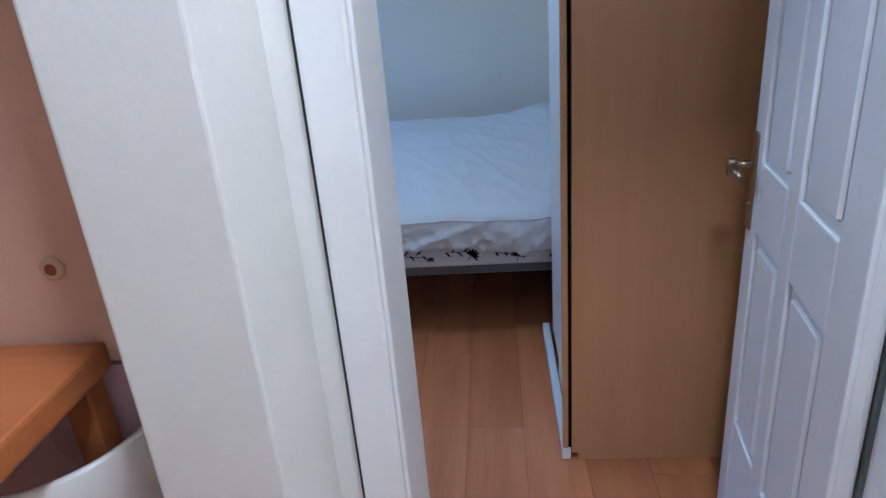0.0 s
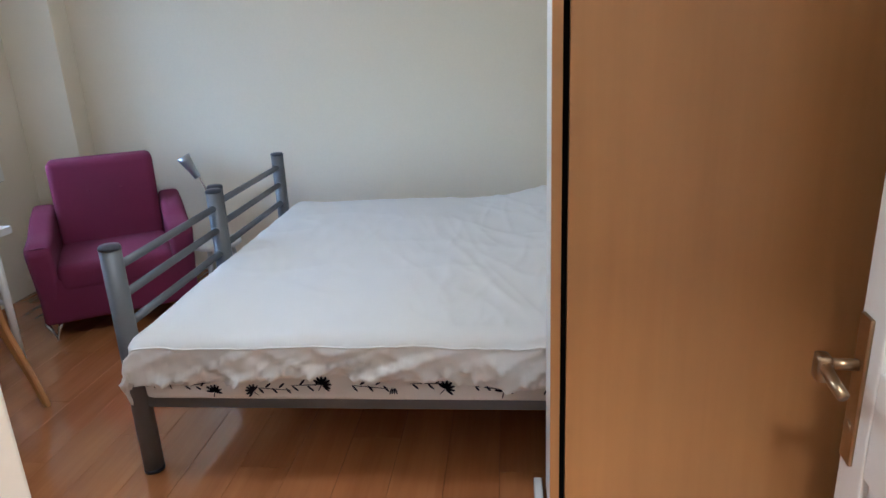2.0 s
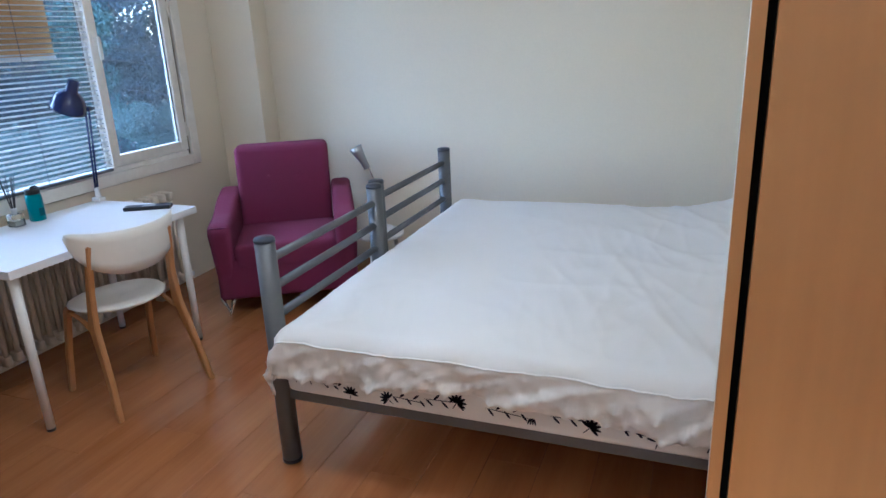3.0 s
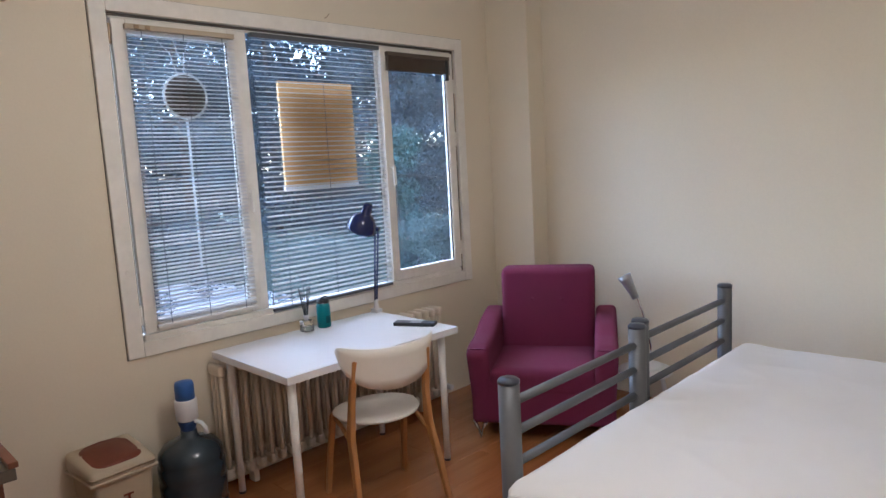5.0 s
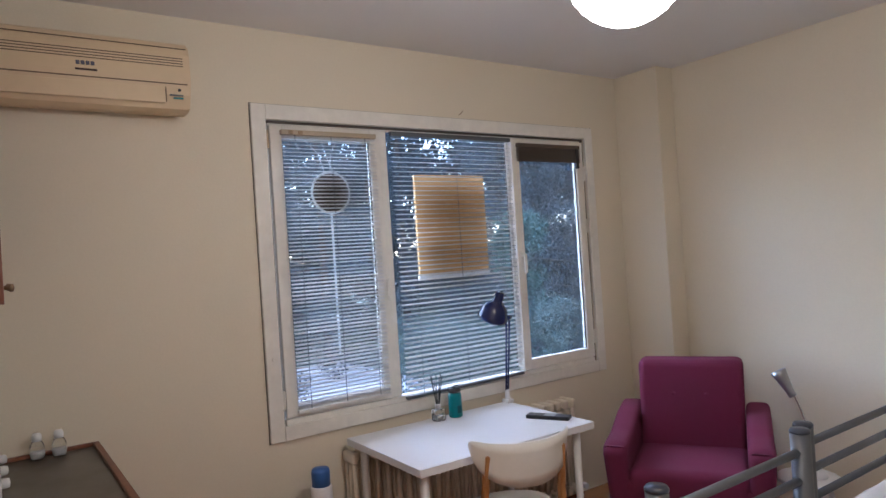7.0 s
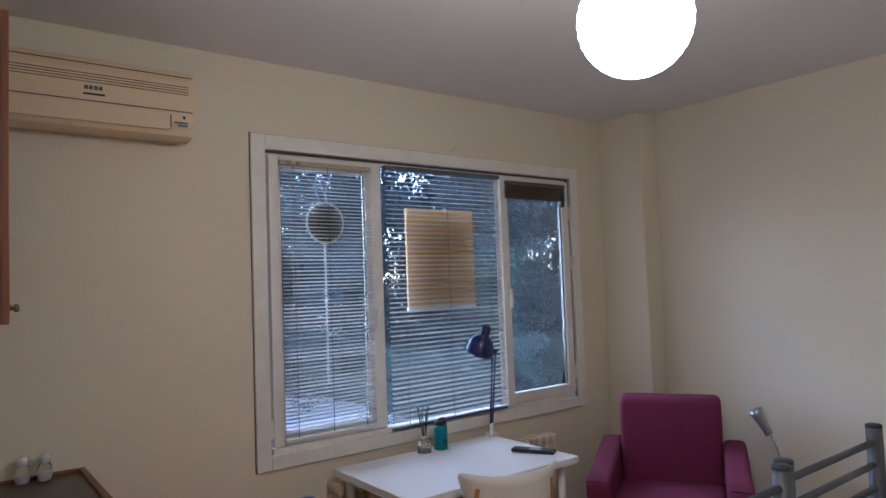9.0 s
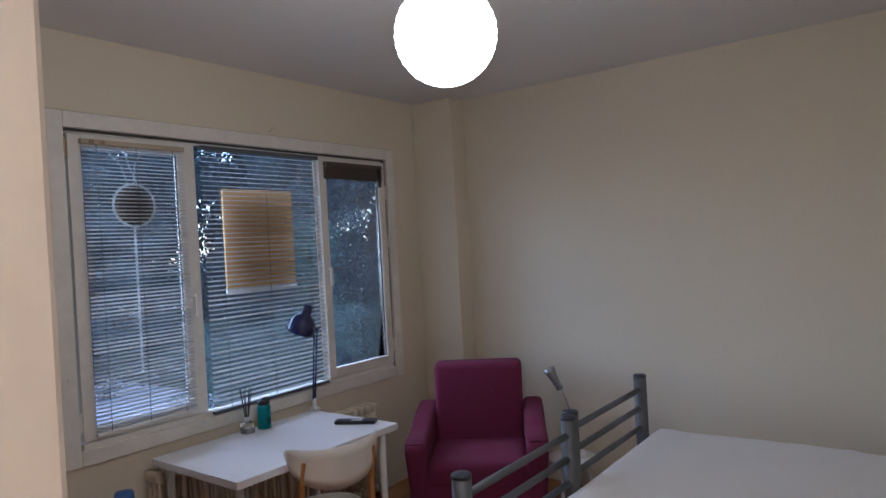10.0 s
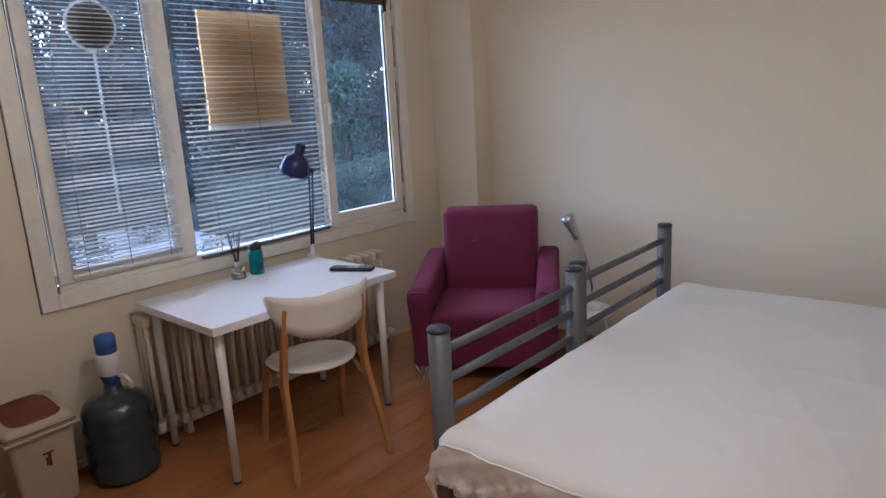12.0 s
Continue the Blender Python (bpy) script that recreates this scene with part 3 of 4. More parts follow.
# ---- kitchen corner ----
counter = thing("kitchen_counter", "kitchen base unit with a dark edged worktop", "counter", (0, 0, 0))
part("worktop", box(0.005, -0.078, 0.895, 1.35, 0.485, 0.925, 0.003), WORKTOP, counter, "dark stone-look worktop")
part("rim", box(0.005, 0.470, 0.925, 1.35, 0.492, 0.94, 0.003), CABINET_BROWN, counter, "red-brown raised edge")
part("rim", box(0.003, -0.078, 0.925, 0.022, 0.4695, 0.94, 0.003), CABINET_BROWN, counter)
part("carcass", box(0.01, -0.078, 0.10, 1.33, 0.44, 0.895), LIGHT_WOOD, counter)
part("kick", box(0.01, -0.078, 0.0, 1.33, 0.39, 0.10), BLACK, counter)
for k in range(3):
    d = part("door", box(0.014 + 0.44 * k, 0.441, 0.11, 0.444 + 0.44 * k, 0.46, 0.885, 0.003), CABINET_BROWN, counter)
    part("knob", rod((0.40 + 0.44 * k, 0.46, 0.78), (0.40 + 0.44 * k, 0.485, 0.78), 0.012), BRASS, d)
stove = thing("table_stove", "white enamel table-top gas stove on the worktop", "stove", (0, 0, 0.925))
part("body", box(0.03, -0.07, 0.0, 0.55, 0.145, 0.065, 0.008), ENAMEL, stove)
for x in (0.16, 0.42):
    part("burner", lathe([(0.05, 0.065), (0.05, 0.075), (0.032, 0.08), (0.03, 0.09), (0.001, 0.092)], 20, (x, 0.035, 0)), BLACK, stove, "black burner", True)
    for dy in (-0.075, -0.04, 0.0, 0.04, 0.075):
        part("grate_bar", box(x - 0.11, 0.035 + dy - 0.004, 0.098, x + 0.11, 0.035 + dy + 0.004, 0.106), BLACK, stove)
    for dx in (-0.11, 0.11):
        part("grate_bar", box(x + dx - 0.004, -0.05, 0.064, x + dx + 0.004, 0.12, 0.104), BLACK, stove)
for x in (0.10, 0.28, 0.46):
    part("knob", lathe([(0.017, 0), (0.017, 0.016), (0.014, 0.024), (0.001, 0.026)], 18, m=pose(x, 0.144, 0.035, -90, 0, 0)), PUMP_WHITE, stove, "white control knob", True)
for x, y in ((0.05, 0.27), (0.055, 0.345)):
    shaker = thing("shaker", "small glass shaker with a white cap", "shaker", (x, y, 0.925), group="shakers by the wall")
    part("glass", lathe([(0.022, 0.0), (0.027, 0.02), (0.025, 0.05), (0.017, 0.07)], 18), CLEAR, shaker, "", True)
    part("cap", lathe([(0.0175, 0.07), (0.018, 0.09), (0.014, 0.1), (0.001, 0.102)], 18), PUMP_WHITE, shaker, "white plastic cap", True)
    part("salt", lathe([(0.019, 0.004), (0.022, 0.02), (0.02, 0.03), (0.001, 0.032)], 14), PUMP_WHITE, shaker)
upper = thing("wall_cabinet", "red-brown kitchen wall cabinet with a pale valance", "cabinet", (0, 0, 0))
part("body", box(0.23, -0.079, 1.565, 0.75, 0.155, 2.52, 0.002), CABINET_BROWN, upper)
for x0, x1 in ((0.232, 0.488), (0.492, 0.748)):
    d = part("door", box(x0, 0.156, 1.562, x1, 0.178, 2.522, 0.003), CABINET_BROWN, upper)
    part("knob", lathe([(0.006, 0), (0.006, 0.012), (0.013, 0.016), (0.012, 0.026), (0.001, 0.029)], 14, m=pose(x1 - 0.04, 0.178, 1.61, -90, 0, 0)), BRASS, d, "", True)
part("valance", box(0.23, -0.079, 1.495, 0.752, 0.138, 1.563, 0.004), LIGHT_WOOD, upper, "pale wooden valance")
part("screw_cap", lathe([(0.009, 0), (0.009, 0.002), (0.001, 0.003)], 14, m=pose(0.7505, 0.02, 1.60, 0, 90, 0)), BRASS, upper)

# ---- beds and bedding ----
def bed(y0, y1, ex):
    b = thing("bed", "grey tubular metal single bed frame", "bed", (0, 0, 0), group="single beds pushed together")
    for y in (y0, y1):
        p = part("post", rod((ex, y, 0.0), (ex, y, 0.872), 0.036, seg=24), STEEL_GREY, b, "", True)
        part("cap", lathe([(0.0375, 0.872), (0.0375, 0.880), (0.032, 0.887), (0.001, 0.889)], 24, (ex, y, 0)), CAP_DARK, p, "dark plastic cap", True)
        part("collar", lathe([(0.037, 0.0), (0.037, 0.012), (0.036, 0.013)], 24, (ex, y, 0)), CAP_DARK, p, "", True)
        part("head_leg", rod((3.76, y, 0.0), (3.76, y, 0.50), 0.03, seg=16), STEEL_GREY, b, "", True)
    for z in (0.802, 0.697, 0.588):
        part("rail", rod((ex, y0 + 0.03, z), (ex, y1 - 0.03, z), 0.0155, seg=14), STEEL_GREY, b, "", True)
    for y in (y0, y1):
        part("side_rail", box(ex + 0.03, y - 0.012, 0.272, 3.74, y + 0.012, 0.326, 0.004), STEEL_GREY, b)
    for k in range(12):
        part("slat", box(1.90 + 0.155 * k, y0 + 0.013, 0.30, 1.96 + 0.155 * k, y1 - 0.013, 0.312), BEECH, b)
    part("foot_rail", box(ex + 0.01, y0 + 0.03, 0.272, ex + 0.035, y1 - 0.03, 0.326, 0.004), STEEL_GREY, b)
    return b
bed(1.768, 2.612, 1.822)
bed(2.700, 3.598, 1.789)

mattress = thing("mattress", "white mattress with navy flower print on the beds", "mattress", (0, 0, 0))
part("body", box(1.86, 1.735, 0.313, 3.83, 3.62, 0.53, 0.03, 3), COTTON, mattress)
flower = material("navy_print", (0.02, 0.028, 0.07), 0.9, vary=0.15)
rf = random.Random(8)
x = 1.90
while x < 3.30:
    own = bmesh.new()
    kind = rf.random()
    zc = 0.367 + rf.uniform(-0.018, 0.016)
    size = rf.uniform(0.75, 1.3)
    lean = rf.uniform(-0.9, 0.9)
    def petal(cx, cz, ang, length, width):
        ca, sa = math.cos(ang), math.sin(ang)
        pts = []
        for k in range(8):
            a = 2 * math.pi * k / 8
            u, w = length * (0.5 + 0.5 * math.cos(a)), width * math.sin(a)
            pts.append(own.verts.new((cx + u * ca - w * sa, 0, max(0.33, cz + u * sa + w * ca))))
        own.faces.new(pts)
    if kind < 0.45:
        for k in range(7):
            petal(x, zc, lean + math.pi * (0.0 + 0.17 * k), 0.034 * size, 0.005 * size)
        petal(x, zc, lean - math.pi / 2, 0.03 * size, 0.002)
    elif kind < 0.8:
        petal(x - 0.05, zc + 0.005, 0.25 * lean, 0.12 * size, 0.0017)
        for k in range(5):
            petal(x - 0.04 + 0.022 * k * size, zc + 0.005, lean * 0.3 + (0.8 if k % 2 else -0.8), 0.026 * size, 0.0042)
    else:
        for k in range(4):
            petal(x + 0.009 * k, zc - 0.01, 1.2 + 0.2 * k, 0.022 * size, 0.003)
    bmesh.ops.solidify(own, geom=own.faces[:], thickness=0.001)
    part("flower_print", own, flower, mattress, "", False, pose(0, 1.7335, 0))
    x += rf.uniform(0.055, 0.15)

DX0, DX1, DY0, DY1, DTOP, DR = 1.845, 3.80, 1.685, 3.68, 0.575, 0.055
def over_edge(s, a, b, r):
    """Position and drop of a cloth that lies on a..b and hangs over both ends."""
    arc = r * math.pi / 2
    if s < a + r:
        d = a + r - s
        if d < arc:
            return a + r - r * math.sin(d / r), r - r * math.cos(d / r), -1
        return a, r + d - arc, -1
    if s > b - r:
        d = s - (b - r)
        if d < arc:
            return b - r + r * math.sin(d / r), r - r * math.cos(d / r), 1
        return b, r + d - arc, 1
    return s, 0.0, 0
def crease(x, y, z):
    return (1 - abs(noise.noise(Vector((x, y, z))))) ** 9
def cloth(sx, sy):
    x, dx, ex = over_edge(sx, DX0, DX1, DR)
    y, dy, ey = over_edge(sy, DY0, DY1, DR)
    w = noise.noise(Vector((sx * 3.1, sy * 2.3, 1.7))) * 0.010 + noise.noise(Vector((sx * 9, sy * 5.0, 4.1))) * 0.004
    puff = 0.016 * math.sin(math.pi * min(1, max(0, (x - DX0) / (DX1 - DX0)))) * math.sin(math.pi * min(1, max(0, (y - DY0) / (DY1 - DY0))))
    pillow = 0.055 * math.exp(-((x - 3.42) / 0.2) ** 2) * min(1.0, max(0.0, (y - 2.0) / 1.2))
    near_head = min(1.0, max(0.0, (sx - 2.5) / 0.8))
    w += 0.007 * crease(sx * 3.2 + sy * 1.4, sy * 1.1, 3.0) * (0.25 + near_head) + 0.006 * crease(sx * 6.5 - sy * 1.2, sy * 1.6, 8.0) * near_head
    w += 0.0035 * crease(sx * 11 + sy * 3.0, sy * 2.2, 12.0) * (0.3 + near_head) + 0.004 * crease(sx * 2.0, sy * 3.4, 15.0)
    z = DTOP + puff + pillow + w - dx - dy
    corner = min(1.0, dx * 14) * min(1.0, dy * 14)
    fold = min(1.0, (dx + dy) * 8) * (1 - 0.85 * corner)
    pleat = noise.noise(Vector((sx * 7.5 + sy * 4, sy * 3.0, 9.0))) * 0.024 + noise.noise(Vector((sx * 21 + sy * 13, sy * 7, 2.0))) * 0.013
    pleat += 0.030 * crease(sx * 5.5 + dy * 14, dy * 5, 6.0) + 0.020 * crease(sx * 12 - dy * 18, dy * 6, 1.0) + 0.014 * crease(sx * 19 + dy * 30, dy * 8, 4.0) - 0.014
    if ey == -1:
        y -= fold * (0.008 + pleat) - max(0.0, dy - 0.09) * 0.12
        z += noise.noise(Vector((sx * 3.3, 0, 5.0))) * 0.014 * fold + 0.018 * math.sin(sx * 5.5) * fold * fold
    if ex == -1:
        x -= fold * pleat * 0.5 - 0.02 * fold * (1 if dy < 0.05 else -0.6)
    return Vector((x, y, max(0.2, z)))
duvet = thing("duvet", "rumpled white duvet spread over both beds", "duvet", (0, 0, 0))
own = bmesh.new()
NX, NY = 190, 150
S0, S1, T0, T1 = DX0 - 0.075, DX1 - 0.02, DY0 - 0.135, DY1 + 0.10
grid = [[own.verts.new(cloth(S0 + (S1 - S0) * i / NX, T0 + (T1 - T0) * k / NY)) for k in range(NY + 1)] for i in range(NX + 1)]
for i in range(NX):
    for k in range(NY):
        own.faces.new((grid[i][k], grid[i + 1][k], grid[i + 1][k + 1], grid[i][k + 1]))
bmesh.ops.recalc_face_normals(own, faces=own.faces)
cover = part("cover", own, COTTON, duvet, "", True)
mod = cover.modifiers.new("thickness", "SOLIDIFY")
mod.thickness, mod.offset = 0.012, -1
seam_t = DY0 - 0.012
part("piping", tube([cloth(S0 + 0.02 + (S1 - S0 - 0.03) * i / 120, seam_t) + Vector((0, -0.002, 0.001)) for i in range(121)], 0.0035, 6), COTTON, duvet, "stitched piping", True)

# ---- armchair ----
AT = math.degrees(math.atan2(0.517, 0.857))
armchair = thing("armchair", "purple fabric armchair with buttoned back", "armchair", (0.657, 3.612, 0), AT)
# local x to the sitter's side, local -y forward
def soft_box(x0, y0, z0, x1, y1, z1, r, seg=4, crown=0.0):
    bm = box(x0, y0, z0, x1, y1, z1, r, seg)
    if crown:
        for v in bm.verts:
            u, w = (v.co.x - x0) / (x1 - x0), (v.co.y - y0) / (y1 - y0)
            if v.co.z > (z0 + z1) / 2:
                v.co.z += crown * math.sin(math.pi * u) * math.sin(math.pi * w)
    return bm
part("base", soft_box(-0.40, -0.688, 0.105, 0.40, 0.05, 0.36, 0.03), PURPLE, armchair, "", True)
part("seat_cushion", soft_box(-0.297, -0.695, 0.27, 0.297, -0.04, 0.425, 0.06, 6, 0.035), PURPLE, armchair, "", True)
def back_cushion():
    bm = bmesh.new()
    own = box(-0.285, -0.14, 0.36, 0.285, 0.03, 0.905, 0.05, 5)
    bmesh.ops.subdivide_edges(own, edges=own.edges[:], cuts=2, use_grid_fill=True)
    for v in own.verts:
        h = (v.co.z - 0.36) / 0.55
        v.co.y += 0.10 * (h - 1.0) + 0.03
        v.co.x *= 1.0 + 0.03 * h
        if v.co.y < -0.05 + 0.10 * (h - 1.0):
            u = v.co.x / 0.285
            v.co.y -= 0.02 * max(0.0, 1 - u * u) * math.sin(math.pi * min(1, max(0, h)))
    return join(bm, own)
part("backrest", back_cushion(), PURPLE, armchair, "", True)
for sx in (-0.09, 0.09):
    part("button", lathe([(0.014, 0), (0.012, 0.006), (0.001, 0.009)], 14, m=pose(sx, -0.155, 0.715, 84, 0, 0)), PURPLE, armchair, "", True)
for s in (-1, 1):
    own = bmesh.new()
    prof = [(-0.675, 0.105), (-0.715, 0.525), (-0.66, 0.56), (-0.46, 0.57), (-0.22, 0.622), (0.05, 0.64), (0.09, 0.105)]
    a = [own.verts.new((s * 0.29, y, z)) for y, z in prof]
    b = [own.verts.new((s * (0.422 if z > 0.3 else 0.392), y, z)) for y, z in prof]
    for i in range(len(prof)):
        j = (i + 1) % len(prof)
        own.faces.new((a[i], a[j], b[j], b[i]))
    own.faces.new(a)
    own.faces.new(b[::-1])
    bmesh.ops.recalc_face_normals(own, faces=own.faces)
    bmesh.ops.bevel(own, geom=own.edges[:], offset=0.04, segments=5, profile=0.55, affect='EDGES')
    part("arm", own, PURPLE, armchair, "", True)
for sx, sy in ((-0.36, -0.645), (0.36, -0.645), (-0.36, 0.0), (0.36, 0.0)):
    leg = tube([(sx - 0.035, sy, 0.112), (sx - 0.02, sy, 0.06), (sx, sy, 0.006), (sx, sy, 0.0)], 0.011)
    tube([(sx + 0.035, sy, 0.112), (sx + 0.018, sy, 0.06), (sx + 0.004, sy, 0.006), (sx, sy, 0.0)], 0.011, bm=leg)
    part("leg", leg, CHROME, armchair, "chrome leg", True)

# ---- desk ----
desk = thing("desk", "white desk with round metal legs", "desk", (0.440, 2.097, 0), -0.5)
part("desktop", box(-0.345, -0.517, 0.70, 0.345, 0.517, 0.735, 0.0025), WHITE_MELAMINE, desk)
for sx in (-0.27, 0.28):
    for sy in (-0.462, 0.452):
        lg = part("leg", rod((sx, sy, 0.012), (sx, sy, 0.70), 0.0165, 0.02, 20), WHITE_METAL, desk, "", True)
        part("foot", rod((sx, sy, 0.0), (sx, sy, 0.012), 0.0175, seg=16), BLACK, lg, "black foot")
        part("plate", box(sx - 0.04, sy - 0.04, 0.695, sx + 0.04, sy + 0.04, 0.7005, 0.002), WHITE_METAL, lg)

# ---- chair ----
chair = thing("chair", "white plywood chair with pale wooden legs", "chair", (0.750, 2.065, 0), math.degrees(math.atan2(0.28, -0.96)) + 90)
# local +y back, -y forward (towards the desk), x across
own = lathe([(0.001, 0.432), (0.12, 0.433), (0.185, 0.437), (0.203, 0.446), (0.205, 0.454), (0.195, 0.459), (0.10, 0.452), (0.001, 0.450)], 40)
for v in own.verts:
    v.co.y *= 0.98
    v.co.x *= 1.03 if v.co.y < 0 else 1.0
    v.co.z += -0.012 * max(0.0, -v.co.y / 0.2) ** 2
part("seat", own, CHAIR_WHITE, chair, "round white seat", True)
own = bmesh.new()
NB = 26
inner, outer = [], []
for i in range(NB + 1):
    u = i / NB * 2 - 1
    topz = 0.825 + 0.022 * u * u - 0.012 * abs(u) ** 10
    botz = min(topz - 0.02, 0.825 - 0.195 * (1 - abs(u) ** 2.1) ** 0.62)
    xx = 0.235 * math.sin(u * 1.25) / math.sin(1.25)
    yy = 0.252 - 0.16 * (1 - math.cos(u * 1.25))
    for store, dy in ((inner, -0.005), (outer, 0.005)):
        nx, ny = math.sin(u * 0.9), math.cos(u * 0.9)
        store.append([own.verts.new((xx + nx * dy, yy + ny * dy + 0.02 * f, botz + (topz - botz) * f)) for f in (0, 0.25, 0.5, 0.75, 1.0)])
for i in range(NB):
    for k in range(4):
        own.faces.new((inner[i][k], inner[i + 1][k], inner[i + 1][k + 1], inner[i][k + 1]))
        own.faces.new((outer[i][k], outer[i][k + 1], outer[i + 1][k + 1], outer[i + 1][k]))
    own.faces.new((inner[i][4], inner[i + 1][4], outer[i + 1][4], outer[i][4]))
    own.faces.new((inner[i][0], outer[i][0], outer[i + 1][0], inner[i + 1][0]))
for i in (0, NB):
    for k in range(4):
        own.faces.new((inner[i][k], inner[i][k + 1], outer[i][k + 1], outer[i][k]))
for v in own.verts:
    v.co.z -= 0.014
part("backrest", own, CHAIR_WHITE, chair, "curved white backrest", True)
def limb(points, w0, w1, d=0.024):
    """A flat wooden limb through points, tapering from w0 to w1."""
    bm = bmesh.new()
    rings = []
    n = len(points)
    for i, p in enumerate(points):
        w = w0[i] if isinstance(w0, tuple) else w0 + (w1 - w0) * i / (n - 1)
        p = Vector(p)
        rings.append([bm.verts.new(p + Vector((sx * d / 2, sy * w / 2, 0))) for sx, sy in ((-1, -1), (1, -1), (1, 1), (-1, 1))])
    for a, b in zip(rings, rings[1:]):
        for k in range(4):
            bm.faces.new((a[k], a[(k + 1) % 4], b[(k + 1) % 4], b[k]))
    bm.faces.new(rings[0][::-1])
    bm.faces.new(rings[-1])
    bmesh.ops.recalc_face_normals(bm, faces=bm.faces)
    bmesh.ops.bevel(bm, geom=bm.edges[:], offset=0.004, segments=2, affect='EDGES')
    return bm
for s in (-1, 1):
    part("back_leg", limb([(s * 0.225, 0.285, 0.0), (s * 0.21, 0.235, 0.18), (s * 0.195, 0.155, 0.40), (s * 0.185, 0.165, 0.55), (s * 0.175, 0.212, 0.765)], (0.030, 0.042, 0.062, 0.040, 0.032), 0.028), BIRCH, chair, "pale wooden back leg")
    part("front_leg", limb([(s * 0.21, -0.185, 0.0), (s * 0.20, -0.15, 0.20), (s * 0.188, -0.10, 0.41), (s * 0.185, -0.09, 0.432)], 0.028, 0.045), BIRCH, chair, "pale wooden front leg")
    part("side_stretcher", limb([(s * 0.188, 0.15, 0.36), (s * 0.187, 0.02, 0.405), (s * 0.186, -0.10, 0.415)], 0.05, 0.04, 0.02), BIRCH, chair)
part("cross_rail", box(-0.19, -0.12, 0.40, 0.19, -0.09, 0.432, 0.004), BIRCH, chair)

# ---- things on the desk ----
LB = Vector((0.135, 2.602, 0.735))
dlamp = thing("desk_lamp", "navy enamel desk lamp clamped to the desk", "desk lamp", LB, 0)
cl = box(-0.03, -0.022, 0.0, 0.03, 0.022, 0.022, 0.005)
lathe([(0.017, 0.022), (0.014, 0.04), (0.012, 0.075), (0.001, 0.076)], 16, bm=cl)
part("clamp", cl, PUMP_WHITE, dlamp, "white clamp")
EL = Vector((0.035, 0.01, 0.495))
for off in (-0.012, 0.012):
    part("arm", rod((0.0, off * 0.6, 0.07), EL + Vector((0, off, 0)), 0.0055, seg=10), NAVY, dlamp, "", True)
part("joint", rod(EL + Vector((0, -0.02, 0)), EL + Vector((0, 0.02, 0)), 0.014), NAVY, dlamp, "", True)
DOME = EL + Vector((-0.02, -0.085, 0.035))
AXIS = Vector((0.055, 0.012, 0.116)).normalized()
part("upper_arm", rod(EL, DOME + Vector((0.02, 0.05, 0.0)), 0.0065, seg=10), NAVY, dlamp, "", True)
HEAD = look(DOME + AXIS * 0.045, DOME - AXIS) @ pose(0, 0, 0, 180, 0, 0) @ Matrix.Scale(0.95, 4)
sh = lathe([(0.001, -0.092), (0.024, -0.091), (0.029, -0.082), (0.031, -0.03), (0.034, -0.024), (0.052, -0.014), (0.070, 0.006), (0.084, 0.034), (0.091, 0.066), (0.0925, 0.084), (0.0895, 0.084), (0.081, 0.036), (0.066, 0.010), (0.001, -0.01)], 36, m=HEAD)
part("shade", sh, NAVY, dlamp, "navy dome shade", True)
part("bulb", lathe([(0.001, 0.0), (0.014, 0.002), (0.026, 0.035), (0.02, 0.058), (0.001, 0.066)], 18, m=HEAD), PUMP_WHITE, dlamp, "", True)

bottle = thing("water_bottle", "teal plastic drinking bottle with black lid", "bottle", (0.165, 2.205, 0.735))
bottle.scale = (1.03, 1.03, 0.86)
part("body", lathe([(0.001, 0), (0.032, 0.0), (0.036, 0.004), (0.036, 0.135), (0.033, 0.15), (0.026, 0.155), (0.001, 0.156)], 28), TEAL, bottle, "", True)
lid = part("lid", lathe([(0.031, 0.154), (0.033, 0.158), (0.033, 0.178), (0.028, 0.184), (0.001, 0.186)], 28), BLACK, bottle, "black lid", True)
part("carry_loop", tube([(0, 0.030, 0.172), (0, 0.034, 0.184), (0, 0.018, 0.194), (0, 0.0, 0.192), (0, -0.01, 0.184)], 0.005, 8), BLACK, lid, "", True)
part("print", box(0.0355, -0.012, 0.03, 0.037, 0.014, 0.075, 0.001), material("bottle_print", (0.0, 0.09, 0.12), 0.5), bottle)
diffuser = thing("reed_diffuser", "clear glass reed diffuser with black reeds", "diffuser", (0.165, 2.092, 0.735))
part("flask", box(-0.028, -0.028, 0.0, 0.028, 0.028, 0.062, 0.006), CLEAR, diffuser, "square glass flask")
part("neck", lathe([(0.012, 0.062), (0.012, 0.078), (0.015, 0.08), (0.015, 0.088), (0.001, 0.089)], 18), PUMP_WHITE, diffuser, "", True)
part("oil", box(-0.022, -0.022, 0.005, 0.022, 0.022, 0.03, 0.004), material("oil", (0.45, 0.45, 0.42), 0.15), diffuser)
rr_ = random.Random(5)
for k in range(7):
    a = 2 * math.pi * k / 7
    part("reed", rod((0.004 * math.cos(a), 0.004 * math.sin(a), 0.06), (0.028 * math.cos(a), 0.034 * math.sin(a), 0.235 + rr_.uniform(-0.012, 0.012)), 0.0022, seg=6), BLACK, diffuser)
remote = thing("remote_control", "dark remote control lying on the desk", "remote control", (0.575, 2.505, 0.735), 28)
remote.scale = (1.1, 1.15, 1.0)
part("body", box(-0.105, -0.027, 0.0, 0.105, 0.027, 0.02, 0.006, 3), BLACK, remote)
part("screen", box(-0.02, -0.02, 0.0195, 0.035, 0.02, 0.0212, 0.0005), material("screen_grey", (0.55, 0.57, 0.58), 0.15), remote, "pale display")
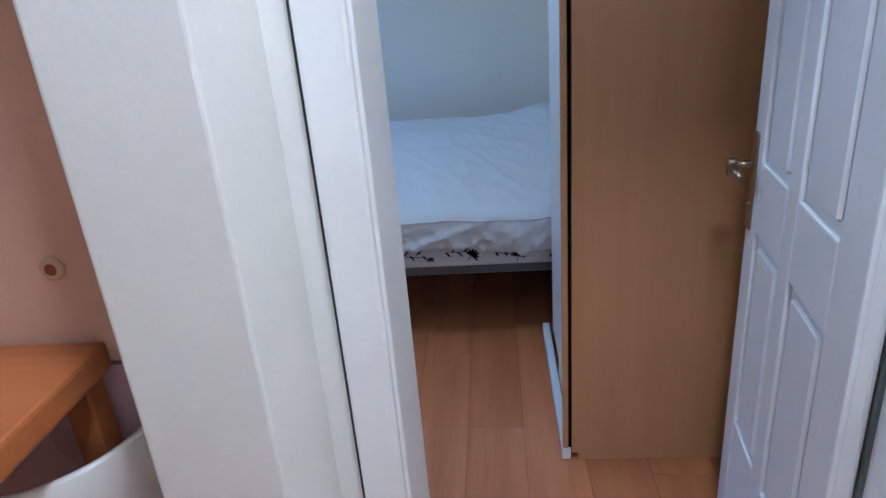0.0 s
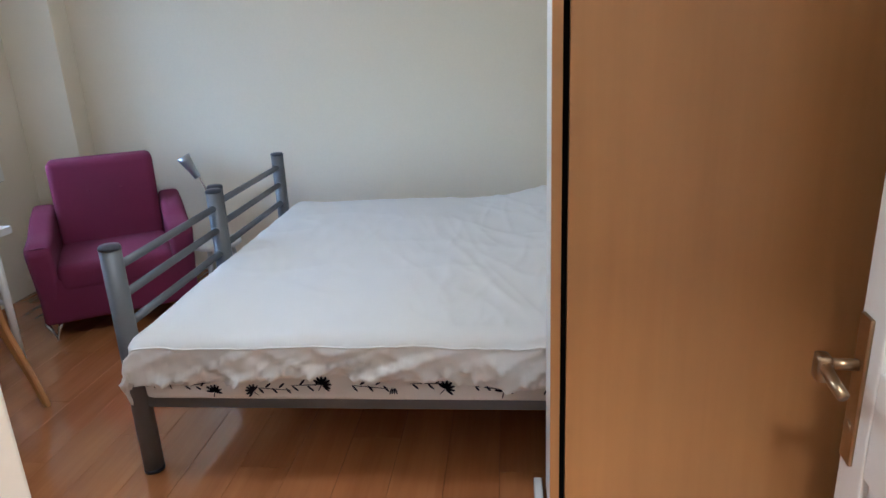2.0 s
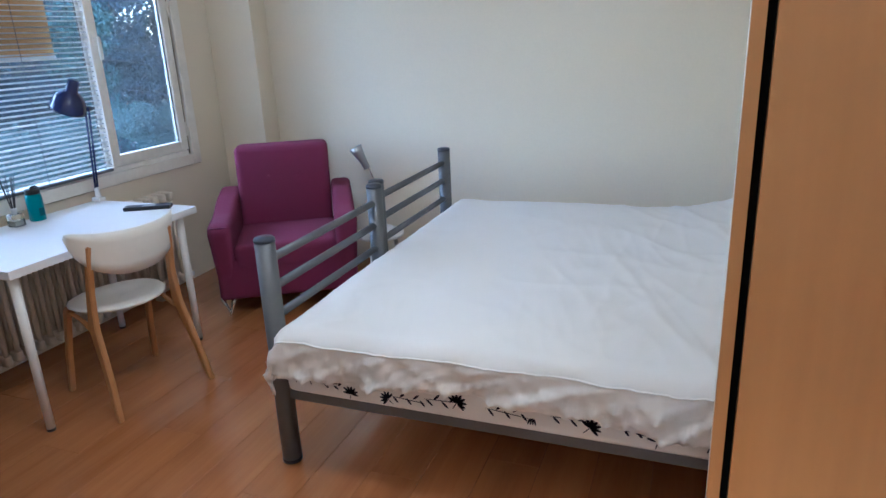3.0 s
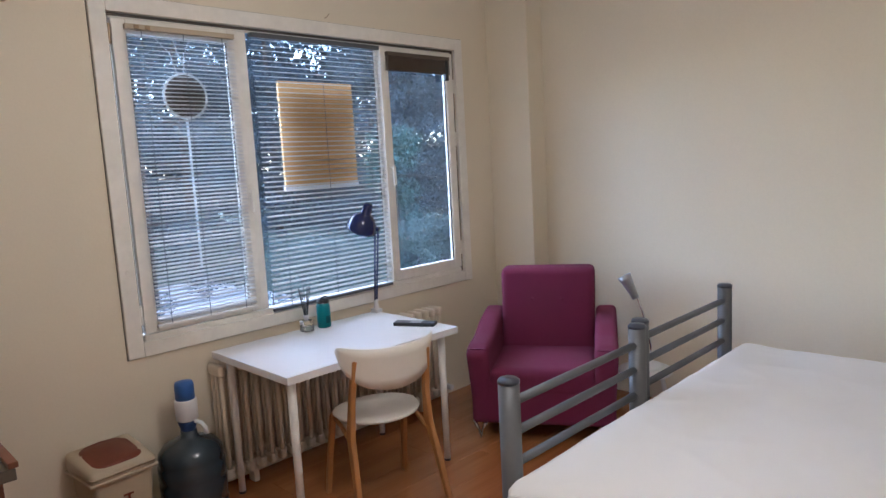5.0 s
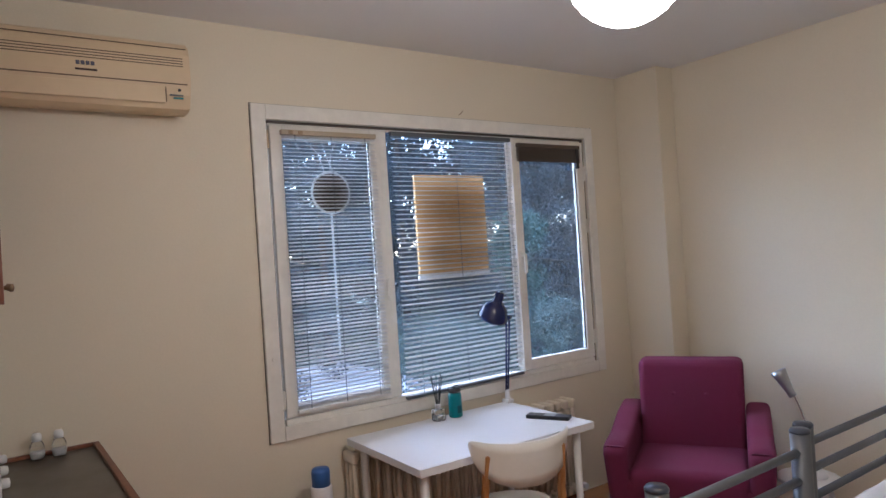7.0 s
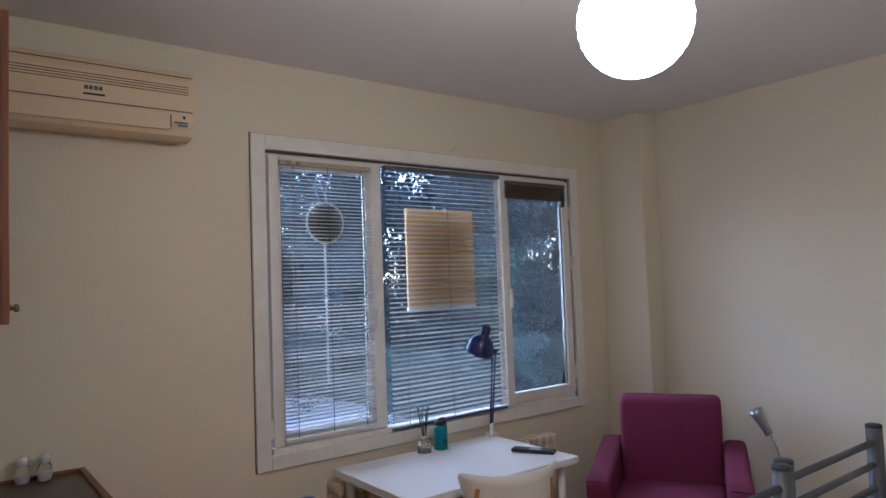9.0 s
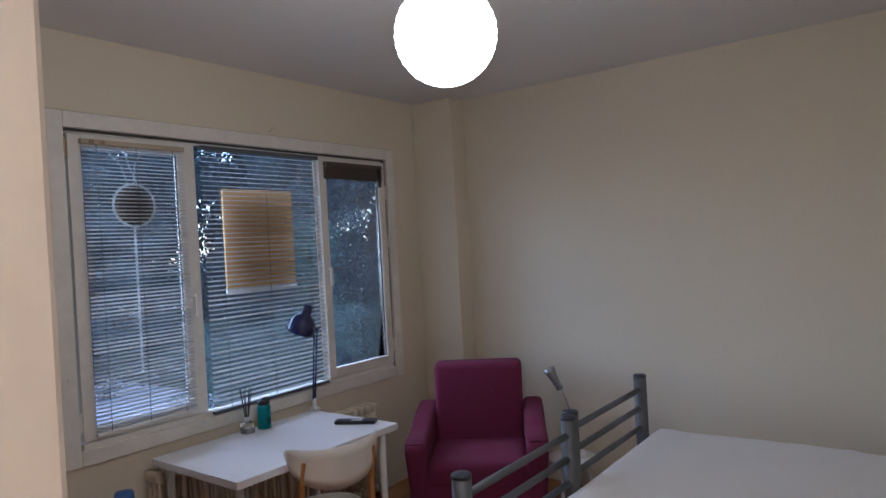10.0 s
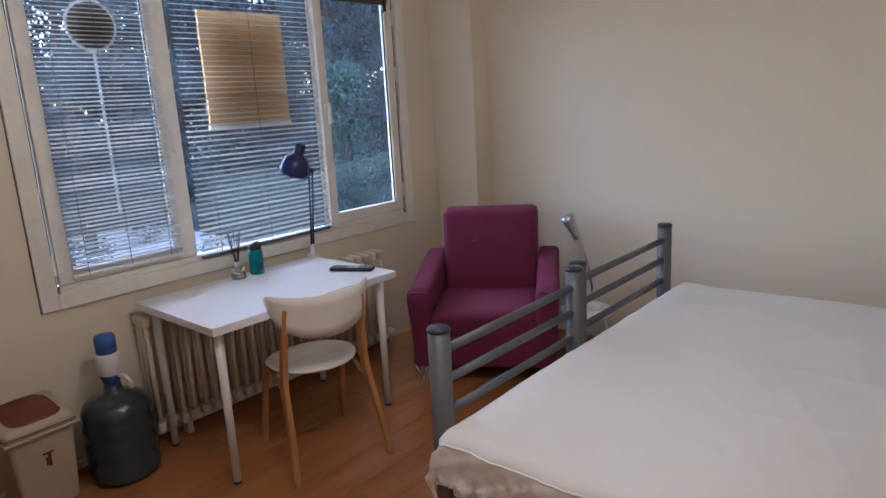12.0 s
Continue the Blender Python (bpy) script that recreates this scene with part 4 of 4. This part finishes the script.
for k in range(4):
    for j in (-1, 0, 1):
        part("button", box(-0.09 + 0.017 * k, j * 0.014 - 0.004, 0.0195, -0.08 + 0.017 * k, j * 0.014 + 0.004, 0.0215, 0.0008, 1), STEEL_GREY, remote)

# ---- bin and water carboy ----
wbin = thing("swing_bin", "cream swing bin with a red-brown lid", "bin", (0.145, 1.055, 0), 4)
own = box(-0.10, -0.105, 0.0, 0.10, 0.105, 0.36, 0.018, 3)
for v in own.verts:
    g = 1 + 0.22 * v.co.z / 0.36
    v.co.x *= g
    v.co.y *= g
part("body", own, BIN_CREAM, wbin, "", True)
own = box(-0.136, -0.142, 0.348, 0.136, 0.142, 0.418, 0.03, 4)
for v in own.verts:
    v.co.z -= 0.02 * (v.co.x / 0.136) if v.co.z > 0.38 else 0.0
    if v.co.z < 0.36:
        v.co.z = 0.348
part("collar", own, BIN_CREAM, wbin, "", True)
part("lip", box(-0.139, -0.145, 0.343, 0.139, 0.145, 0.356, 0.005, 2), BIN_CREAM, wbin, "", True)
own = bmesh.new()
def squircle(rx, ry, z):
    out = []
    for k in range(32):
        a = 2 * math.pi * k / 32
        c, d = math.cos(a), math.sin(a)
        out.append(own.verts.new((rx * math.copysign(abs(c) ** 0.5, c), ry * math.copysign(abs(d) ** 0.5, d), z)))
    return out
low, mid, top = squircle(0.110, 0.116, 0.402), squircle(0.110, 0.116, 0.419), squircle(0.102, 0.108, 0.424)
for a, b in ((low, mid), (mid, top)):
    for k in range(32):
        own.faces.new((a[k], a[(k + 1) % 32], b[(k + 1) % 32], b[k]))
own.faces.new(top)
own.faces.new(low[::-1])
for v in own.verts:
    v.co.z += 0.012 * math.cos(v.co.y / 0.116 * math.pi / 2) - 0.02 * (v.co.x / 0.136) - 0.008
part("lid", own, BIN_RED, wbin, "red-brown swing lid", True)
mk = box(0.117, -0.012, 0.255, 0.1215, 0.03, 0.262)
box(0.117, 0.006, 0.20, 0.1205, 0.016, 0.256, bm=mk)
box(0.115, -0.004, 0.205, 0.119, 0.006, 0.24, bm=mk)
part("mark", mk, BIN_RED, wbin, "brown printed mark")

carboy = thing("water_carboy", "blue translucent water carboy with hand pump", "water bottle", (0.21, 1.38, 0))
prof = [(0.001, 0.0), (0.112, 0.0), (0.130, 0.012), (0.134, 0.035), (0.134, 0.085), (0.128, 0.098), (0.134, 0.112), (0.135, 0.18), (0.129, 0.193), (0.135, 0.207), (0.135, 0.255), (0.129, 0.268), (0.133, 0.280), (0.128, 0.310), (0.108, 0.338), (0.075, 0.355), (0.042, 0.365), (0.034, 0.378), (0.032, 0.40), (0.001, 0.401)]
part("body", lathe(prof, 40), CARBOY, carboy, "", True, Matrix.Diagonal((1.06, 1.06, 1.03, 1)))
carboy.scale = (1.05, 1.05, 1.05)
part("neck_ring", lathe([(0.031, 0.37), (0.032, 0.42), (0.040, 0.445), (0.040, 0.457), (0.001, 0.458)], 24), material("neck_blue", (0.02, 0.05, 0.15), 0.3, vary=0.08), carboy, "dark blue neck", True)
pump = part("pump", lathe([(0.040, 0.457), (0.047, 0.463), (0.048, 0.545), (0.044, 0.553), (0.001, 0.554)], 28), PUMP_WHITE, carboy, "white pump body", True)
part("button", lathe([(0.0405, 0.553), (0.041, 0.615), (0.037, 0.628), (0.001, 0.632)], 28), PUMP_BLUE, pump, "blue push cap", True)
part("spout", tube([(0.03, 0.018, 0.452), (0.055, 0.036, 0.446), (0.07, 0.046, 0.425), (0.072, 0.048, 0.395)], 0.009, 10), PUMP_WHITE, pump, "white spout", True)

# ---- reading lamp and bedside stool ----
stool = thing("bedside_stool", "small white round side table beside the bed", "side table", (1.30, 3.66, 0))
part("top", lathe([(0.15, 0.30), (0.155, 0.305), (0.155, 0.32), (0.15, 0.325), (0.001, 0.325)], 32), WHITE_MELAMINE, stool, "", True)
for k in range(3):
    a = 2 * math.pi * k / 3 + 0.4
    part("leg", rod((0.14 * math.cos(a), 0.14 * math.sin(a), 0.0), (0.09 * math.cos(a), 0.09 * math.sin(a), 0.302), 0.011, 0.014, 12), WHITE_METAL, stool, "", True)
rlamp = thing("reading_lamp", "silver gooseneck reading lamp with white base", "lamp", (1.325, 3.68, 0.325))
part("base", lathe([(0.06, 0.0), (0.062, 0.006), (0.055, 0.03), (0.02, 0.042), (0.001, 0.044)], 28), PUMP_WHITE, rlamp, "white base", True)
part("stem", tube([(0, 0, 0.04), (0.0, 0, 0.14), (-0.02, 0, 0.24), (-0.05, 0.0, 0.34), (-0.085, 0, 0.43), (-0.10, 0.0, 0.45)], 0.006, 10), CHROME, rlamp, "", True)
hm = look((-0.155, -0.02, 0.545), (-0.09, 0.0, 0.41))
part("shade", lathe([(0.001, -0.13), (0.018, -0.128), (0.02, -0.09), (0.03, -0.03), (0.036, 0.0), (0.033, 0.0), (0.001, -0.06)], 26, m=hm @ Matrix.Scale(1.18, 4)), SATIN, rlamp, "silver cone shade", True)

# ---- ceiling globe ----
GL = (2.11, 1.42, 2.29)
globe = thing("globe_lamp", "glowing white paper globe ceiling lamp", "ceiling lamp", GL)
own = bmesh.new()
R, SEG, RINGS = 0.145, 48, 36
rings = []
for i in range(1, RINGS):
    th = math.pi * i / RINGS
    r = R * math.sin(th) * (1 + 0.010 * math.cos(36 * th))
    rings.append([own.verts.new((r * math.cos(2 * math.pi * k / SEG), r * math.sin(2 * math.pi * k / SEG), -R * math.cos(th))) for k in range(SEG)])
for a, b in zip(rings, rings[1:]):
    for i in range(SEG):
        own.faces.new((a[i], a[(i + 1) % SEG], b[(i + 1) % SEG], b[i]))
own.faces.new(rings[0][::-1])
own.faces.new(rings[-1])
part("shade", own, PAPER_GLOW, globe, "", True)
part("cable", rod((0, 0, R - 0.005), (0, 0, CEIL - GL[2] - 0.03), 0.004, seg=8), PUMP_WHITE, globe)
part("rose", lathe([(0.012, -0.05), (0.045, -0.03), (0.05, 0.0), (0.001, 0.0)], 24, (0, 0, CEIL - GL[2])), PUMP_WHITE, globe, "white ceiling rose", True)

# ---- dining nook seen past the partition ----
bar_table = thing("pine_table", "orange-stained pine high table against the tiled wall", "table", (0, 0, 0))
part("tabletop", box(1.70, -0.60, 1.058, 2.558, -0.18, 1.097, 0.006), PINE, bar_table)
part("apron", box(1.72, -0.585, 0.975, 2.50, -0.565, 1.058), PINE, bar_table)
for x in (1.72, 2.505):
    for y in (-0.59, -0.222):
        part("leg", box(x, y, 0, x + 0.038, y + 0.038, 1.058, 0.004), PINE, bar_table)
stool2 = thing("bar_stool", "cream curved-back bar stool beside the pine table", "stool", (2.44, -0.345, 0))
part("seat", lathe([(0.10, 0.66), (0.112, 0.67), (0.108, 0.69), (0.001, 0.695)], 28), CHAIR_WHITE, stool2, "", True)
own = bmesh.new()
rw = []
for i in range(25):
    a = math.radians(-104 + 90 * i / 24)
    rise = 0.974 + 0.02 * (i / 12 - 1) ** 2
    rw.append([own.verts.new((-0.045 + r * math.cos(a), 0.225 + r * math.sin(a), z)) for r, z in ((0.208, 0.80), (0.217, 0.80), (0.226, rise - 0.004), (0.224, rise), (0.217, rise), (0.215, rise - 0.004))])
for a, b in zip(rw, rw[1:]):
    for k in range(6):
        own.faces.new((a[k], a[(k + 1) % 6], b[(k + 1) % 6], b[k]))
own.faces.new(rw[0])
own.faces.new(rw[-1][::-1])
bmesh.ops.recalc_face_normals(own, faces=own.faces)
part("backrest", own, CHAIR_WHITE, stool2, "curved cream backrest", True)
for k in range(4):
    a = math.pi / 4 + k * math.pi / 2
    part("leg", rod((0.13 * math.cos(a), 0.13 * math.sin(a), 0), (0.085 * math.cos(a), 0.085 * math.sin(a), 0.665), 0.012, 0.014, 10), BIRCH, stool2)
part("back_post", rod((0.06, -0.04, 0.68), (0.094, 0.058, 0.86), 0.011, seg=10), BIRCH, stool2)
outlet = thing("wall_socket", "small beige wall socket above the pine table", "socket", (2.516, -0.175, 1.199))
part("plate", lathe([(0.016, 0.0), (0.016, 0.004), (0.013, 0.006), (0.001, 0.006)], 24, m=pose(0, 0, 0, 90, 0, 0)), LIGHT_WOOD, outlet)
part("cup", lathe([(0.008, 0.0062), (0.0075, 0.0068), (0.001, 0.0064)], 20, m=pose(0, 0, 0, 90, 0, 0)), BIN_RED, outlet)
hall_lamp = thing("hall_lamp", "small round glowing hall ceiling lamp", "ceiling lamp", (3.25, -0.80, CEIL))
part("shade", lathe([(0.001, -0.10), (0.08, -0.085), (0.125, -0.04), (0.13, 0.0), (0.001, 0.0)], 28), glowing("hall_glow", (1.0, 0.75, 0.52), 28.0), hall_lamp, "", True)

# ---- outside ----
GZ = -1.0
structure("ground", box(-400, -400, GZ - 0.3, -0.3, 400, GZ), LAWN, "dull green lawn outside the window", "ground")
structure("garden_path", box(-12.5, -12, GZ - 0.05, -6.3, 7.5, GZ + 0.03), PATH_STONE, "pale paved garden path", "path")
def leaves(name, parent, mat, spots, size, seed, per):
    r = random.Random(seed)
    verts, faces = [], []
    for c, rad in spots:
        for _ in range(per):
            while True:
                d = Vector((r.uniform(-1, 1), r.uniform(-1, 1), r.uniform(-1, 1)))
                if d.length <= 1:
                    break
            p = Vector(c) + Vector((d.x * rad[0], d.y * rad[1], d.z * rad[2]))
            q = Euler((r.uniform(0, 6.3), r.uniform(0, 6.3), r.uniform(0, 6.3))).to_matrix()
            s = size * r.uniform(0.5, 1.3)
            i = len(verts)
            for a, b, cc in ((-0.5, 0, 0), (0, -0.28, 0.05), (0.5, 0, 0), (0, 0.28, 0.05)):
                verts.append(p + q @ Vector((a * s, b * s, cc * s)))
            faces.append((i, i + 1, i + 2, i + 3))
    me = bpy.data.meshes.new(name)
    me.from_pydata([tuple(v) for v in verts], [], faces)
    me.materials.append(mat)
    ob = new(name, me)
    ob.parent = parent
    return ob
def tree(x, y, h, spread, mat, seed, label, low=0.06, per=240):
    r = random.Random(seed)
    t = thing("tree", label, "tree", (x, y, GZ), group="garden trees")
    tr = tube([(0, 0, 0), (0.05, 0.03, h * 0.3), (-0.04, 0.05, h * 0.6), (0, 0, h * 0.96)], 0.03 + h * 0.012, 10)
    top = max(v.co.z for v in tr.verts)
    for v in tr.verts:
        k = 1 - 0.8 * v.co.z / top
        v.co.x *= k
        v.co.y *= k
    spots = []
    for k in range(int(9 * h)):
        f = r.uniform(low, 1.0)
        z = f * h
        reach = spread * (1 - f) ** 0.7 * r.uniform(0.3, 1.0) + 0.15
        a = r.uniform(0, 6.283)
        p = Vector((reach * math.cos(a), reach * math.sin(a), z - reach * 0.15))
        spots.append((p, (0.42, 0.42, 0.30)))
        if k % 3 == 0:
            tube([(0, 0, z * 0.97), p * 0.5 + Vector((0, 0, z * 0.5)), p], 0.018, 5, bm=tr)
    part("trunk", tr, BARK, t, "", True)
    tagged(leaves("crown", t, mat, spots, 0.085, seed, per), "", "", "", "stuff")
    return t
tree(-9.5, 11.0, 7.5, 2.2, LEAF_DARK, 11, "tall dark conifer outside the window")
tree(-11.5, 12.5, 9.0, 2.6, LEAF_DARK, 12, "tall dark conifer outside the window")
tree(-7.2, 9.25, 3.3, 0.62, LEAF_LIGHT, 13, "young light green pine outside the window")
tree(-12.0, 7.0, 8.5, 2.6, LEAF_DARK, 14, "tall dark conifer outside the window")
tree(-13.0, 3.2, 8.5, 2.6, LEAF_DARK, 15, "tall dark conifer outside the window")
tree(-10.5, 15.5, 9.0, 2.8, LEAF_DARK, 16, "tall dark conifer outside the window")
tree(-15.0, 10.0, 10.0, 3.0, LEAF_DARK, 17, "tall dark conifer outside the window")
tree(-15.0, 17.0, 10.0, 3.2, LEAF_DARK, 18, "tall dark conifer outside the window")
tree(-16.0, 5.0, 10.0, 3.0, LEAF_DARK, 19, "tall dark conifer outside the window")
for n, (tx, ty, th) in enumerate(((-10.0, 5.2, 7.5), (-9.5, 1.0, 7.5), (-13.5, 14.0, 9.5), (-18.0, 13.0, 11.0), (-18.0, 1.0, 10.0), (-19.0, 20.0, 11.0), (-12.0, 18.5, 8.5), (-17.5, 8.0, 11.0))):
    tree(tx, ty, th, 2.8, LEAF_DARK, 40 + n, "dense dark conifer in the garden")
woods = thing("far_woods", "dense dark wood at the end of the garden", "woods", (-26, 12, GZ))
wr = random.Random(9)
tagged(leaves("foliage", woods, LEAF_DARK, [((wr.uniform(-3, 3), wr.uniform(-14, 28), wr.uniform(0.3, 13.0)), (1.3, 1.5, 1.2)) for _ in range(600)], 0.34, 21, 190), "", "", "", "stuff")
part("trunks", rod((0, 0, 0), (0, 0, 6), 0.2, 0.1, 8), BARK, woods)
hedge = thing("hedge", "clipped green hedge outside the window", "hedge", (-5.6, 9.4, GZ))
hs = []
hr = random.Random(4)
for k in range(230):
    hs.append(((hr.uniform(-0.45, 0.45), hr.uniform(-4.3, 5.5), hr.uniform(0.15, 1.5)), (0.22, 0.26, 0.2)))
tagged(leaves("foliage", hedge, HEDGE_LEAF, hs, 0.042, 6, 330), "", "", "", "stuff")
stems = bmesh.new()
for k in range(24):
    yy = -4.2 + 0.40 * k
    rod((0, yy, 0), (hr.uniform(-0.2, 0.2), yy + hr.uniform(-0.2, 0.2), 0.8), 0.02, 0.008, 6, bm=stems)
part("stems", stems, BARK, hedge)
